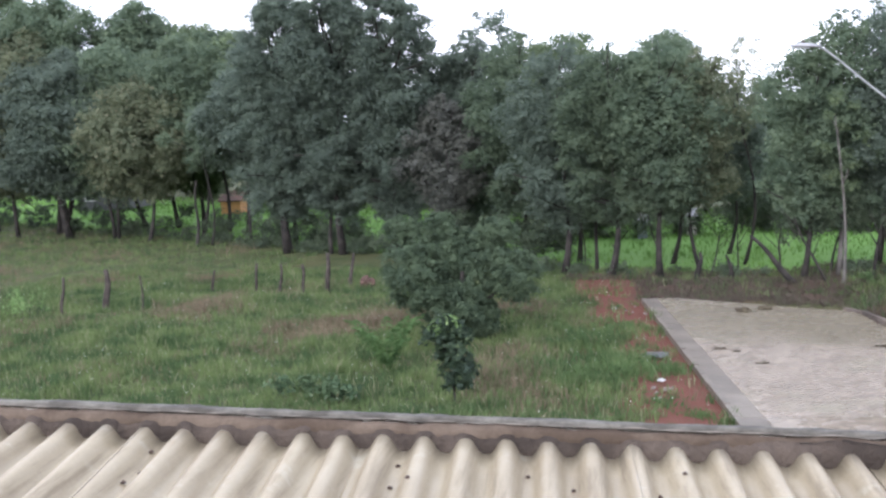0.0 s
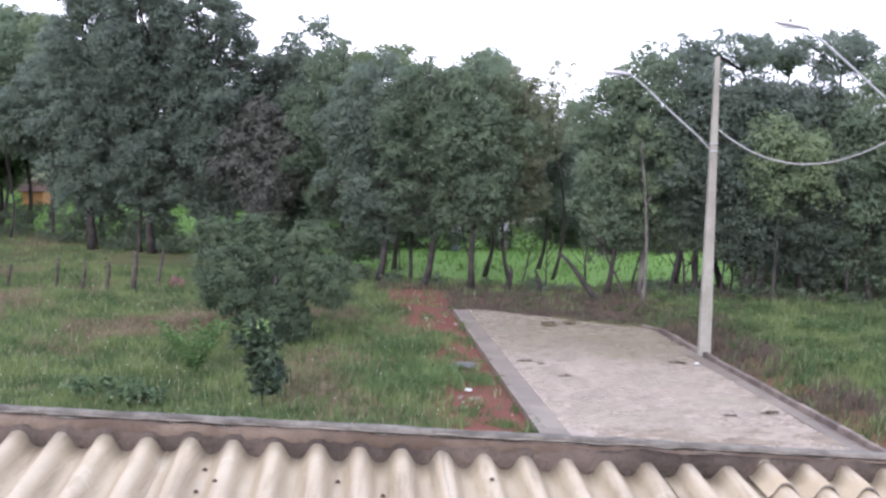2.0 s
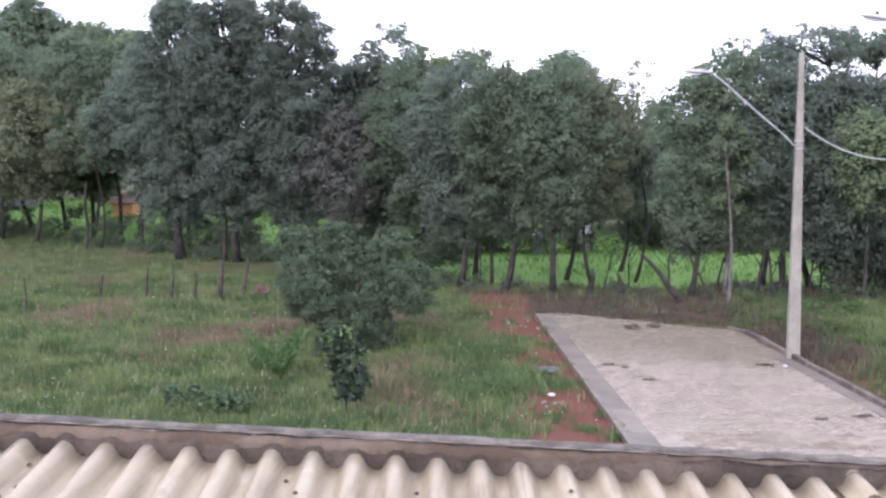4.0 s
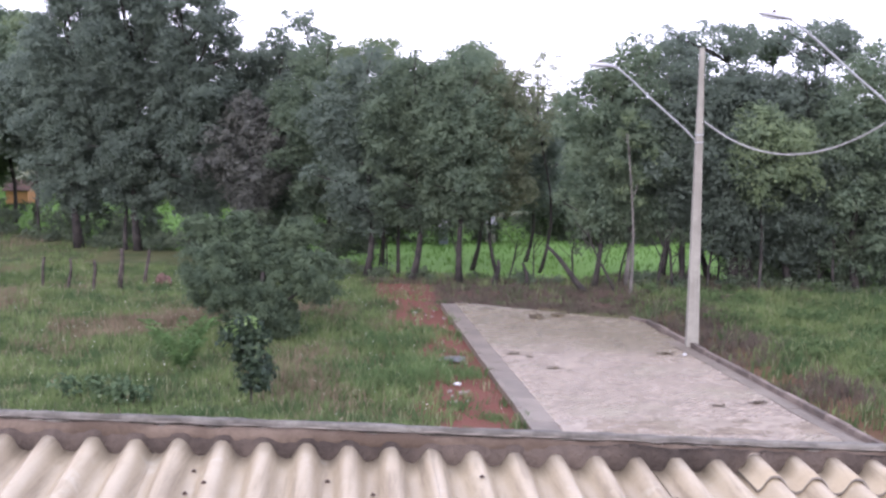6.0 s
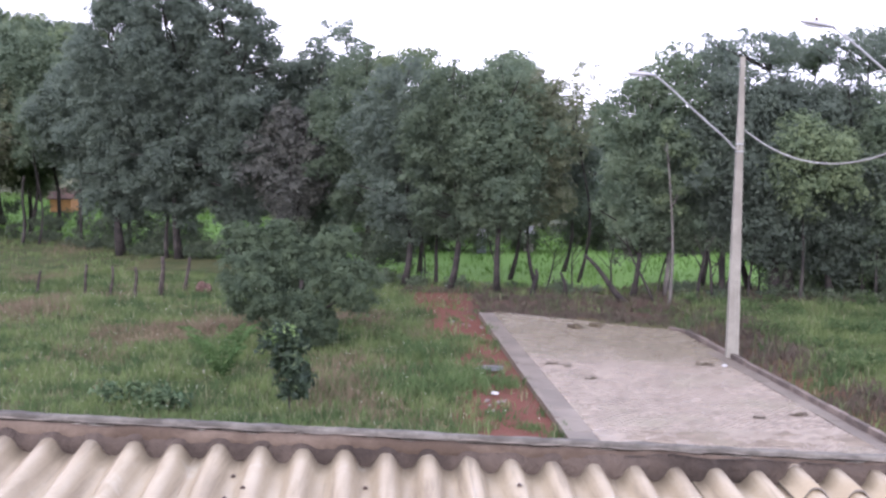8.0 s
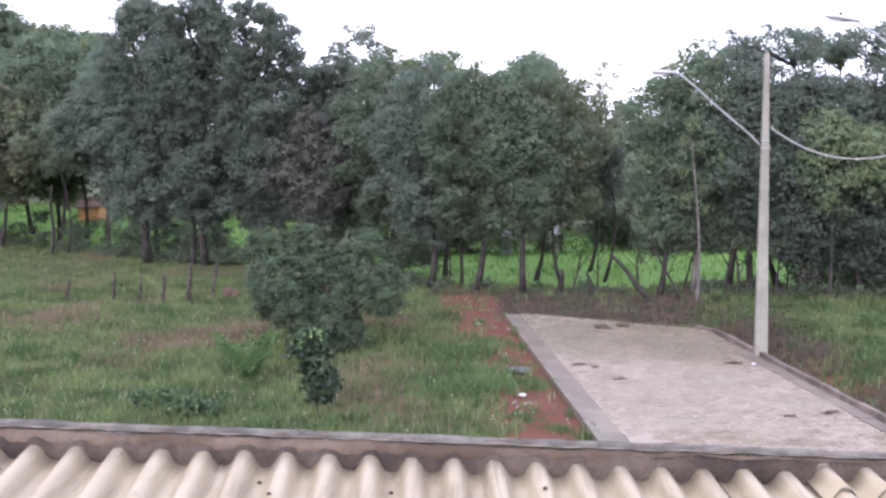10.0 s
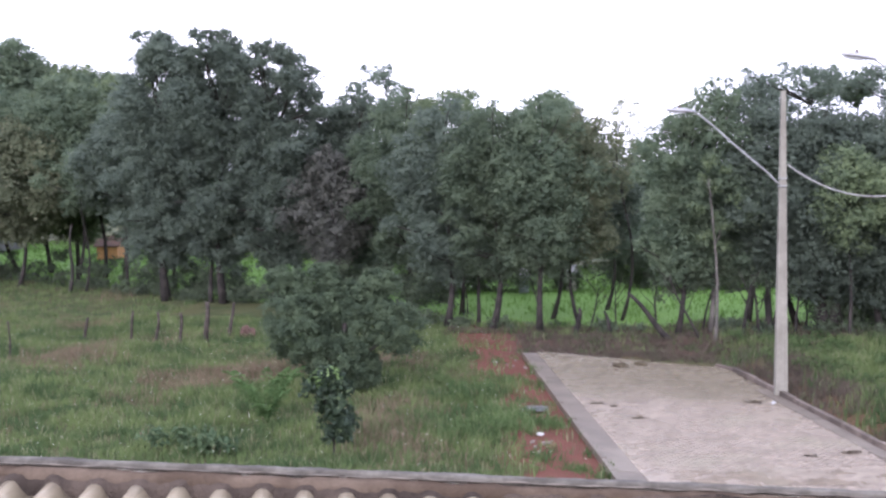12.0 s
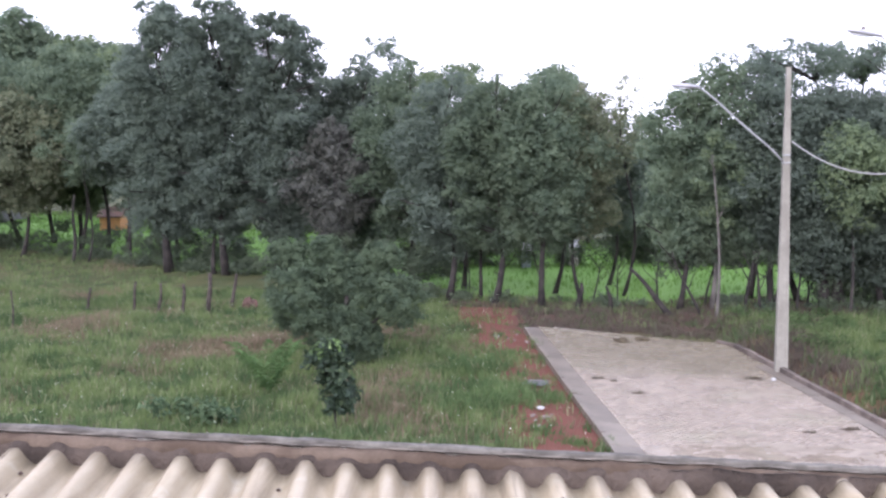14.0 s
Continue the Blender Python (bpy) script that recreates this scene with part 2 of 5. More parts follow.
M_PALEBARK = rough_mat("pale_bark", (0.085, 0.078, 0.072), (0.143, 0.130, 0.117), 2.0, 20, 0.9, 0.8, 0.03)
M_WHITE = rough_mat("white_litter", (0.357, 0.357, 0.357), (0.476, 0.476, 0.476), 9, 60, 0.6)
M_RUBBLE = rough_mat("pale_rubble", (0.150, 0.129, 0.117), (0.252, 0.222, 0.204), 6, 50, 0.9)
M_CLOD = rough_mat("dark_clod", (0.045, 0.035, 0.025), (0.09, 0.075, 0.045), 8, 60)
M_MOUND = rough_mat("brown_mound_earth", (0.05, 0.030, 0.024), (0.09, 0.054, 0.042), 4, 40)
M_SLAB = rough_mat("grey_slab", (0.053, 0.053, 0.057), (0.088, 0.088, 0.092), 4, 40, 0.4)
M_OCHRE = rough_mat("ochre_wall_paint", (0.45, 0.23, 0.10), (0.54, 0.29, 0.14), 0.8, 20, 0.85, 0.2)
M_WALLW = rough_mat("white_wall_paint", (0.66, 0.66, 0.66), (0.8, 0.8, 0.8), 0.8, 20, 0.85, 0.2)
M_WALLB = rough_mat("blue_wall_paint", (0.22, 0.26, 0.28), (0.27, 0.31, 0.33), 0.8, 20, 0.85, 0.2)
M_TILE = rough_mat("clay_roof", (0.075, 0.05, 0.04), (0.13, 0.08, 0.06), 1.0, 20, 0.9, 0.4)
M_ZINC = rough_mat("pale_sheet_roof", (0.36, 0.36, 0.38), (0.48, 0.48, 0.5), 1.0, 20, 0.5, 0.2)
M_WINDOW = rough_mat("dark_window_glass", (0.03, 0.035, 0.04), (0.05, 0.055, 0.06), 2, 20, 0.1, 0.05)
M_WALLH = rough_mat("rendered_house_wall", (0.45, 0.42, 0.38), (0.58, 0.55, 0.5), 0.8, 20, 0.9, 0.4)

L_DARK = leaf_mat("dark_canopy_leaves", (0.113, 0.143, 0.118), (0.148, 0.183, 0.142), (0.16, 0.195, 0.148), 0.6)
L_MID = leaf_mat("mid_canopy_leaves", (0.118, 0.158, 0.112), (0.163, 0.208, 0.135), (0.18, 0.222, 0.142), 0.6)
# darker than the canopy: shade at the foot of the trees put into colour
L_SCRUB = leaf_mat("shaded_scrub_leaves", (0.062, 0.082, 0.058), (0.10, 0.125, 0.08), (0.12, 0.15, 0.09), 0.4)
L_LIGHT = leaf_mat("light_canopy_leaves", (0.128, 0.169, 0.104), (0.173, 0.218, 0.121), (0.199, 0.245, 0.132))
L_DRY = leaf_mat("olive_canopy_leaves", (0.139, 0.162, 0.105), (0.194, 0.214, 0.131), (0.239, 0.239, 0.160))
L_DUST = leaf_mat("dusty_brown_leaves", (0.108, 0.112, 0.102), (0.142, 0.145, 0.125), (0.16, 0.16, 0.135))
L_MANGO = leaf_mat("mango_leaves", (0.059, 0.083, 0.055), (0.097, 0.129, 0.078), (0.110, 0.143, 0.087), 0.45, 0.5)
L_SAP = leaf_mat("sapling_leaves", (0.026, 0.043, 0.030), (0.049, 0.076, 0.041), (0.097, 0.136, 0.068), 0.3, 0.9, 0.55, 0.25)
L_YOUNG = leaf_mat("young_leaves", (0.12, 0.19, 0.07), (0.19, 0.28, 0.11), (0.26, 0.36, 0.16), 0.35, 0.7)
L_FRESH = leaf_mat("fresh_frond_leaves", (0.068, 0.124, 0.048), (0.104, 0.172, 0.064), (0.120, 0.192, 0.072), 0.35)
L_BLUE = leaf_mat("bluish_weed_leaves", (0.056, 0.090, 0.051), (0.084, 0.122, 0.065), (0.136, 0.172, 0.095), 0.35)
L_WEED = leaf_mat("soft_weed_leaves", (0.064, 0.108, 0.044), (0.112, 0.163, 0.066), (0.172, 0.214, 0.106), 0.4, 0.2)
L_GRASS = leaf_mat("meadow_grass_blades", (0.057, 0.097, 0.042), (0.157, 0.203, 0.082), (0.256, 0.261, 0.156), 0.4, 0.15)
L_HAY = leaf_mat("reddish_seed_grass", (0.123, 0.097, 0.067), (0.176, 0.141, 0.097), (0.213, 0.171, 0.121), 0.3, 0.2)
L_BROWN = leaf_mat("dull_brown_weeds", (0.082, 0.066, 0.055), (0.125, 0.102, 0.082), (0.12, 0.155, 0.08), 0.3, 0.3)
L_PALE = leaf_mat("pale_seed_heads", (0.42, 0.44, 0.36), (0.6, 0.62, 0.55), (0.75, 0.75, 0.7), 0.3)
L_FIELD = leaf_mat("fresh_pasture_blades", (0.103, 0.200, 0.046), (0.161, 0.280, 0.072), (0.230, 0.330, 0.117), 0.35, 0.1)


# ---- mesh helpers ----
def mesh_np(name, verts, faces, mat, smooth=False):
    me = bpy.data.meshes.new(name)
    me.from_pydata([tuple(v) for v in verts], [], [tuple(f) for f in faces])
    me.materials.append(mat)
    if smooth:
        me.polygons.foreach_set("use_smooth", [True] * len(me.polygons))
    me.update()
    return me


def mesh_fast(name, verts, faces, mat):
    """Many equal polygons from arrays."""
    verts, faces = np.asarray(verts, np.float32), np.asarray(faces, np.int32)
    n, k = faces.shape
    me = bpy.data.meshes.new(name)
    me.vertices.add(len(verts))
    me.vertices.foreach_set("co", verts.ravel())
    me.loops.add(n * k)
    me.loops.foreach_set("vertex_index", faces.ravel())
    me.polygons.add(n)
    me.polygons.foreach_set("loop_start", np.arange(0, n * k, k, dtype=np.int32))
    me.materials.append(mat)
    me.update(calc_edges=True)
    return me


def part(name, me, parent, label=""):
    ob = new(name, me)
    ob.parent = parent
    if label:
        tagged(ob, label)
    return ob


def thing(name, at, label, category, group="", kind=""):
    ob = new(name)
    ob.location = at
    ob.empty_display_size = 0.2
    return tagged(ob, label, category, group, kind)


def bm_mesh(name, bm, mat, smooth=False):
    me = bpy.data.meshes.new(name)
    bmesh.ops.recalc_face_normals(bm, faces=bm.faces)
    bm.to_mesh(me)
    bm.free()
    me.materials.append(mat)
    if smooth:
        me.polygons.foreach_set("use_smooth", [True] * len(me.polygons))
    return me


def box_bm(bm, lo, hi, bevel=0.0):
    r = bmesh.ops.create_cube(bm, size=1.0)
    for v in r["verts"]:
        v.co = Vector([lo[i] + (v.co[i] + 0.5) * (hi[i] - lo[i]) for i in range(3)])
    if bevel:
        edges = list({e for v in r["verts"] for e in v.link_edges})
        bmesh.ops.bevel(bm, geom=edges, offset=bevel, segments=2, affect="EDGES", profile=0.6)


def box(name, lo, hi, mat, bevel=0.01):
    bm = bmesh.new()
    box_bm(bm, lo, hi, bevel)
    return bm_mesh(name, bm, mat)


def tube_geo(points, radii, sides=7, base=0):
    pts = np.array(points, float)
    n = len(pts)
    tang = np.gradient(pts, axis=0)
    tang /= np.linalg.norm(tang, axis=1)[:, None] + 1e-9
    ref = np.array([0.31, 0.95, 0.05]) if abs(tang[0][2]) > 0.7 else np.array([0, 0, 1.0])
    a = np.cross(tang, ref)
    a /= np.linalg.norm(a, axis=1)[:, None] + 1e-9
    b = np.cross(tang, a)
    ang = np.linspace(0, 2 * np.pi, sides, endpoint=False)
    ring = np.cos(ang)[None, :, None] * a[:, None] + np.sin(ang)[None, :, None] * b[:, None]
    v = (pts[:, None] + ring * np.array(radii)[:, None, None]).reshape(-1, 3)
    f = []
    for i in range(n - 1):
        for j in range(sides):
            k = (j + 1) % sides
            f.append((base + i * sides + j, base + i * sides + k, base + (i + 1) * sides + k, base + (i + 1) * sides + j))
    f.append(tuple(base + j for j in range(sides))[::-1])
    f.append(tuple(base + (n - 1) * sides + j for j in range(sides)))
    return v, f


def tubes_mesh(name, specs, mat, sides=7):
    vs, fs, base = [], [], 0
    for points, radii in specs:
        v, f = tube_geo(points, radii, sides, base)
        vs.append(v)
        fs += f
        base += len(v)
    return mesh_np(name, np.concatenate(vs), fs, mat, True)


def leaves_geo(rng, centres, normals, length, width, base=0):
    """Folded lozenge leaves, two triangles each."""
    n = len(centres)
    rnd = rng.normal(size=(n, 3))
    u = np.cross(normals, rnd)
    u /= np.linalg.norm(u, axis=1)[:, None] + 1e-9
    w = np.cross(normals, u)
    ln = length * rng.uniform(0.6, 1.4, (n, 1))
    wd = width * rng.uniform(0.6, 1.4, (n, 1))
    fold = normals * wd * 0.25
    v = np.stack([centres - u * ln / 2, centres + w * wd / 2 + fold, centres + u * ln / 2 - normals * ln * 0.15, centres - w * wd / 2 + fold], 1).reshape(-1, 3)
    i = base + np.arange(n)[:, None] * 4
    f = np.concatenate([i + [0, 1, 2], i + [0, 2, 3]], 1).reshape(-1, 3)
    return v, f


def crown_mesh(name, rng, clumps, per, length, width, mat, droop=0.0, rag=1.0):
    """clumps: rows of x, y, z, rx, ry, rz; leaves lie mostly on the outside of each clump, in sprays."""
    cl = np.array(clumps, float)
    vol = (cl[:, 3] * cl[:, 4] * cl[:, 5]) ** (2 / 3)
    cnt = np.maximum(12, (per * vol).astype(int))
    idx = np.repeat(np.arange(len(cl)), cnt)
    d = rng.normal(size=(len(idx), 3))
    d[:, 2] += 0.15
    d /= np.linalg.norm(d, axis=1)[:, None]
    # uneven sprays: push the shell in and out by direction
    k = np.stack([np.sin(d @ (rng.normal(size=3) * 5) + idx * 1.7), np.sin(d @ (rng.normal(size=3) * 8) + idx * 2.9)], 1)
    rad = (0.86 + rag * (0.17 * k[:, 0] + 0.12 * k[:, 1])) * rng.uniform(0.62, 1.08, len(idx)) ** 0.7
    c = cl[idx, :3] + d * cl[idx, 3:] * rad[:, None]
    nrm = d + rng.normal(size=d.shape) * 0.34
    nrm[:, 2] += 0.75
    nrm /= np.linalg.norm(nrm, axis=1)[:, None]
    c[:, 2] -= droop * rng.uniform(0, 1, len(c)) ** 2
    v, f = leaves_geo(rng, c, nrm, length, width)
    return mesh_fast(name, v, f, mat)


def sprays_mesh(name, rng, clumps, per, length, width, mat, flat=0.5, count=24, inner=0.35, deep=0.45, loose=1.0):
    """A crown of many small leaves: each clump carries flattened sprays, with loose leaves inside it."""
    cl = np.array(clumps, float)
    size = (cl[:, 3] * cl[:, 4] * cl[:, 5]) ** (1 / 3)
    c_idx = np.repeat(np.arange(len(cl)), count)
    d = rng.normal(size=(len(c_idx), 3))
    d[:, 2] += 0.35
    d /= np.linalg.norm(d, axis=1)[:, None]
    mid = cl[c_idx, :3] + d * cl[c_idx, 3:] * rng.uniform(deep, 1.05, (len(d), 1))
    reach = loose * size[c_idx] * rng.uniform(0.18, 0.42, len(d))
    n = np.maximum(3, (per * size[c_idx] ** 2 / count * rng.uniform(0.6, 1.4, len(d))).astype(int))
    k = np.repeat(np.arange(len(d)), n)
    off = rng.normal(size=(len(k), 3)) * np.array([0.62, 0.62, 0.62 * flat]) * reach[k][:, None]
    off[:, 2] -= 0.3 * (off[:, 0] ** 2 + off[:, 1] ** 2) / reach[k]
    c = mid[k] + off
    nrm = d[k] * 0.6 + rng.normal(size=(len(k), 3)) * 0.4
    nrm[:, 2] += 0.35
    # loose leaves through the body of each clump
    m = np.repeat(np.arange(len(cl)), np.maximum(4, (per * inner * size ** 2).astype(int)))
    e = rng.normal(size=(len(m), 3))
    e /= np.linalg.norm(e, axis=1)[:, None]
    c = np.concatenate([c, cl[m, :3] + e * cl[m, 3:] * rng.uniform(0.4, 1.0, (len(m), 1))])
    nrm = np.concatenate([nrm, e * 0.6 + rng.normal(size=e.shape) * 0.4 + [0, 0, 0.3]])
    nrm /= np.linalg.norm(nrm, axis=1)[:, None] + 1e-9
    u = np.cross(nrm, rng.normal(size=nrm.shape))
    u /= np.linalg.norm(u, axis=1)[:, None] + 1e-9
    w = np.cross(nrm, u)
    ln = length * rng.uniform(0.6, 1.4, (len(c), 1))
    wd = width * rng.uniform(0.7, 1.3, (len(c), 1))
    v = np.stack([c - u * ln * 0.5 + w * wd * 0.5, c - u * ln * 0.4 - w * wd * 0.5, c + u * ln * 0.6 - nrm * ln * 0.12], 1).reshape(-1, 3)
    return mesh_fast(name, v, np.arange(len(v)).reshape(-1, 3), mat)


def bent(rng, a, b, n=6, sway=0.15):
    a, b = np.array(a, float), np.array(b, float)
    t = np.linspace(0, 1, n)[:, None]
    p = a + (b - a) * t
    off = rng.normal(size=(2, 3)) * sway * np.linalg.norm(b - a)
    off[:, 2] *= 0.2
    return p + off[0] * np.sin(t * np.pi) * 0.6 + off[1] * np.sin(t * 2 * np.pi) * 0.3


def tree(name, x, y, top, radius, crown_base, seed, leaf, bark=None, per=470, size=0.22, n_clumps=58, stems=1, label="", trunk_r=0.14, spread=1.0):
    """A broadleaf tree: tapered trunk, limbs to each clump, and a crown of leaf clumps."""
    rng = np.random.default_rng(seed)
    ob = thing(name, (x, y, 0), label or "tall dense broadleaf tree with a dark green crown", "tree", "trees along the field edge")
    top += 0.6
    radius *= 1.12
    half = (top - crown_base) / 2
    mid = crown_base + half
    rows = []
    for i in range(n_clumps):
        h = -1 + 2 * (i + 0.5) / n_clumps
        ang = i * 2.4 + rng.uniform(-0.5, 0.5)
        prof = math.sqrt(max(0.05, 1 - abs(h) ** 2.2))
        rr = radius * prof * rng.uniform(0.30, 0.92) * spread
        s = radius * rng.uniform(0.22, 0.40) * (0.8 + 0.35 * prof)
        s = min(s, half * 0.5)
        lift = 0.0
        if i % 5 == 2:
            rr, s, lift = rr * 1.18 + 0.1, s * 0.62, radius * 0.08
        rows.append((rr * math.cos(ang), rr * math.sin(ang) * 0.8, mid + h * (half - s * 0.75) + lift, s * rng.uniform(0.9, 1.25), s * rng.uniform(0.9, 1.2), s * rng.uniform(0.65, 0.95)))
    part("crown", sprays_mesh("crown", rng, rows, per * 1.6, size * 0.6, size * 0.42, leaf), ob)
    specs = []
    for k in range(stems):
        off = 0.0 if stems == 1 else 0.25 * (k - (stems - 1) / 2)
        tip = (off * 5 + rng.uniform(-0.4, 0.4), rng.uniform(-0.3, 0.3), mid + half * 0.5)
        pts = bent(rng, (off, 0, -0.1), tip, 9, 0.06)
        rad = np.linspace(trunk_r, trunk_r * 0.25, 9) * rng.uniform(0.85, 1.15)
        rad[0] *= 1.35
        specs.append((pts, rad))
    part("trunk", tubes_mesh("trunk", specs, bark or M_BARK), ob)
    spine = specs[0][0]
    for i in range(2, n_clumps, 5):
        c = np.array(rows[i][:3])
        k = int(np.clip(np.searchsorted(spine[:, 2], c[2] - 1.2), 2, 7))
        part("limb", tubes_mesh("limb", [(bent(rng, spine[k], c, 5, 0.12), np.linspace(trunk_r * 0.4, 0.015, 5))], bark or M_BARK, 5), ob)
    return ob


# ---- ground ----
def lane_left(y):
    return 1.45 + (40.0 - y) * 0.0885


def lane_right(y):
    return 8.16 + (37.5 - y) * 0.1225


def field_edge(x):
    return max(47.5 - 0.28 * x, 47.5 - 0.75 * x)


def hump(x, y):
    h = 0.10 * noise.noise((x * 0.35, y * 0.35, 0)) + 0.05 * noise.noise((x * 1.3, y * 1.3, 4))
    inside = min(x - lane_left(y) + 0.5, lane_right(y) + 0.3 - x, 41.5 - y, y - 10)
    far = min(1.0, max(0.0, -inside / 1.0))
    bank = 0.22 * min(1.0, max(0.0, (x - lane_right(y) - 0.3) / 2.0)) * (1 if y < 60 else 0)
    return (h + bank) * far - 0.12 * (1 - far)


def ground():
    xs = np.unique(np.concatenate([np.linspace(-1500, -70, 14), np.linspace(-70, -22, 40), np.linspace(-22, 20, 106), np.linspace(20, 60, 24), np.linspace(60, 1500, 14)]))
    ys = np.unique(np.concatenate([np.linspace(-300, 0, 7), np.linspace(0, 20, 14), np.linspace(20, 50, 92), np.linspace(50, 110, 40), np.linspace(110, 2500, 16)]))
    v = [(x, y, hump(x, y)) for y in ys for x in xs]
    w = len(xs)
    f = [(j * w + i, j * w + i + 1, (j + 1) * w + i + 1, (j + 1) * w + i) for j in range(len(ys) - 1) for i in range(w - 1)]
    tagged(new("ground", mesh_np("ground", v, f, M_GROUND, True)), "grassy meadow ground with a strip of bare red earth", "ground", kind="structure")


ground()


# ---- corrugated roof and parapet ----
PITCH, CREST = 0.187, 5.442
AMP = 0.035
ALONG = np.array([0.99812, 0.03027, -0.05322])
WAVE = np.array([-0.056, 1.0, 0.07])
ORIGIN = np.array([-0.060, 4.725, CREST - AMP])


def wave_z(s):
    c = math.cos(2 * math.pi * s / PITCH)
    return AMP * c * (1.35 - 0.35 * c * c)


def roof_point(s, u, lift=0.0):
    """s metres along the parapet, u metres from it towards the camera."""
    p = ORIGIN + ALONG * s - WAVE * u
    return (p[0], p[1], p[2] + wave_z(s) + lift)


def sheet_mesh(s0, s1, u0, u1, thick=0.008, lift=0.0):
    ns = int(round((s1 - s0) / PITCH * 16)) + 1
    nu = max(2, int((u1 - u0) / 0.2) + 1)
    bm = bmesh.new()
    top, low = [], []
    for j in range(nu):
        u = u0 + (u1 - u0) * j / (nu - 1)
        top.append([bm.verts.new(roof_point(s0 + (s1 - s0) * i / (ns - 1), u, lift)) for i in range(ns)])
        low.append([bm.verts.new(roof_point(s0 + (s1 - s0) * i / (ns - 1), u, lift - thick)) for i in range(ns)])
    for j in range(nu - 1):
        for i in range(ns - 1):
            bm.faces.new((top[j][i], top[j][i + 1], top[j + 1][i + 1], top[j + 1][i]))
            bm.faces.new((low[j][i], low[j + 1][i], low[j + 1][i + 1], low[j][i + 1]))
    rim = []
    for i in range(ns - 1):
        rim.append(bm.faces.new((top[0][i], low[0][i], low[0][i + 1], top[0][i + 1])))
        rim.append(bm.faces.new((top[-1][i], top[-1][i + 1], low[-1][i + 1], low[-1][i])))
    for j in range(nu - 1):
        rim.append(bm.faces.new((top[j][0], top[j + 1][0], low[j + 1][0], low[j][0])))
        rim.append(bm.faces.new((top[j][-1], low[j][-1], low[j + 1][-1], top[j + 1][-1])))
    for face in bm.faces:
        face.smooth = True
    for face in rim:
        face.smooth = False
        face.material_index = 1
    me = bm_mesh("sheet", bm, M_ROOF)
    me.materials.append(M_EDGE)
    return me


def roof():
    ob = thing("corrugated_roof", (0, 0, 0), "weathered beige corrugated fibre-cement roof, stained and bolted", "roof", kind="structure")
    # side laps fall just left of a crest, every six waves
    lap = 0.14 - 0.062
    for k in range(-4, 4):
        s0 = lap + k * 6 * PITCH
        part("sheet", sheet_mesh(s0, s0 + 6 * PITCH + 0.10, 0.0, 3.3, lift=0.004 * (k % 2) + 0.0015 * k), ob)
    part("short_sheet", sheet_mesh(1.60, 3.4, -0.01, 0.26, 0.010, 0.024), ob, "short overlapping end sheet with a dark cut edge")
    part("short_sheet", sheet_mesh(1.60, 1.76, -0.045, 0.02, 0.010, 0.032), ob, "cut crest of the end sheet")
    bolt = tubes_mesh("bolt", [([(0, 0, 0), (0, 0, 0.004)], [0.012, 0.011]), ([(0, 0, 0.003), (0, 0, 0.008), (0, 0, 0.011)], [0.006, 0.006, 0.003])], M_BOLT, 8)
    for bs, bu in ((-1.979, 0.192), (-1.932, 0.46), (-1.979, 0.531), (-0.851, 0.464), (-0.846, 0.231), (-0.77, 0.50), (-0.279, 0.289), (-0.09, 0.411), (0.259, 0.446), (0.372, 0.349), (1.215, 0.349)):
        b = part("bolt", bolt, ob)
        b.location = roof_point(bs, bu, 0.004)


def strip_mesh(name, prof, s0, s1, step, mat, rough_amp, seed, smooth=True):
    """A profile of (u, z) carried along the parapet, made uneven."""
    n = int((s1 - s0) / step)
    v, f, m = [], [], len(prof)
    for i in range(n + 1):
        s = s0 + (s1 - s0) * i / n
        for k, (u, z) in enumerate(prof):
            p = ORIGIN + ALONG * s - np.array([WAVE[0], WAVE[1], 0]) * u
            j = rough_amp * noise.noise((s * 6, k * 1.7 + seed, u * 5)) + 0.5 * rough_amp * noise.noise((s * 23, k * 2.3 + seed, 7))
            v.append((p[0], p[1] + j * 0.6, z + j + ALONG[2] * s))
    for i in range(n):
        for k in range(m):
            a, b = i * m + k, i * m + (k + 1) % m
            f.append((a, a + m, b + m, b))
    f.append(tuple(range(m)))
    f.append(tuple(n * m + k for k in range(m))[::-1])
    me = mesh_np(name, v, f, mat, smooth)
    bm = bmesh.new()
    bm.from_mesh(me)
    bmesh.ops.recalc_face_normals(bm, faces=bm.faces)
    bm.to_mesh(me)
    bm.free()
    return me


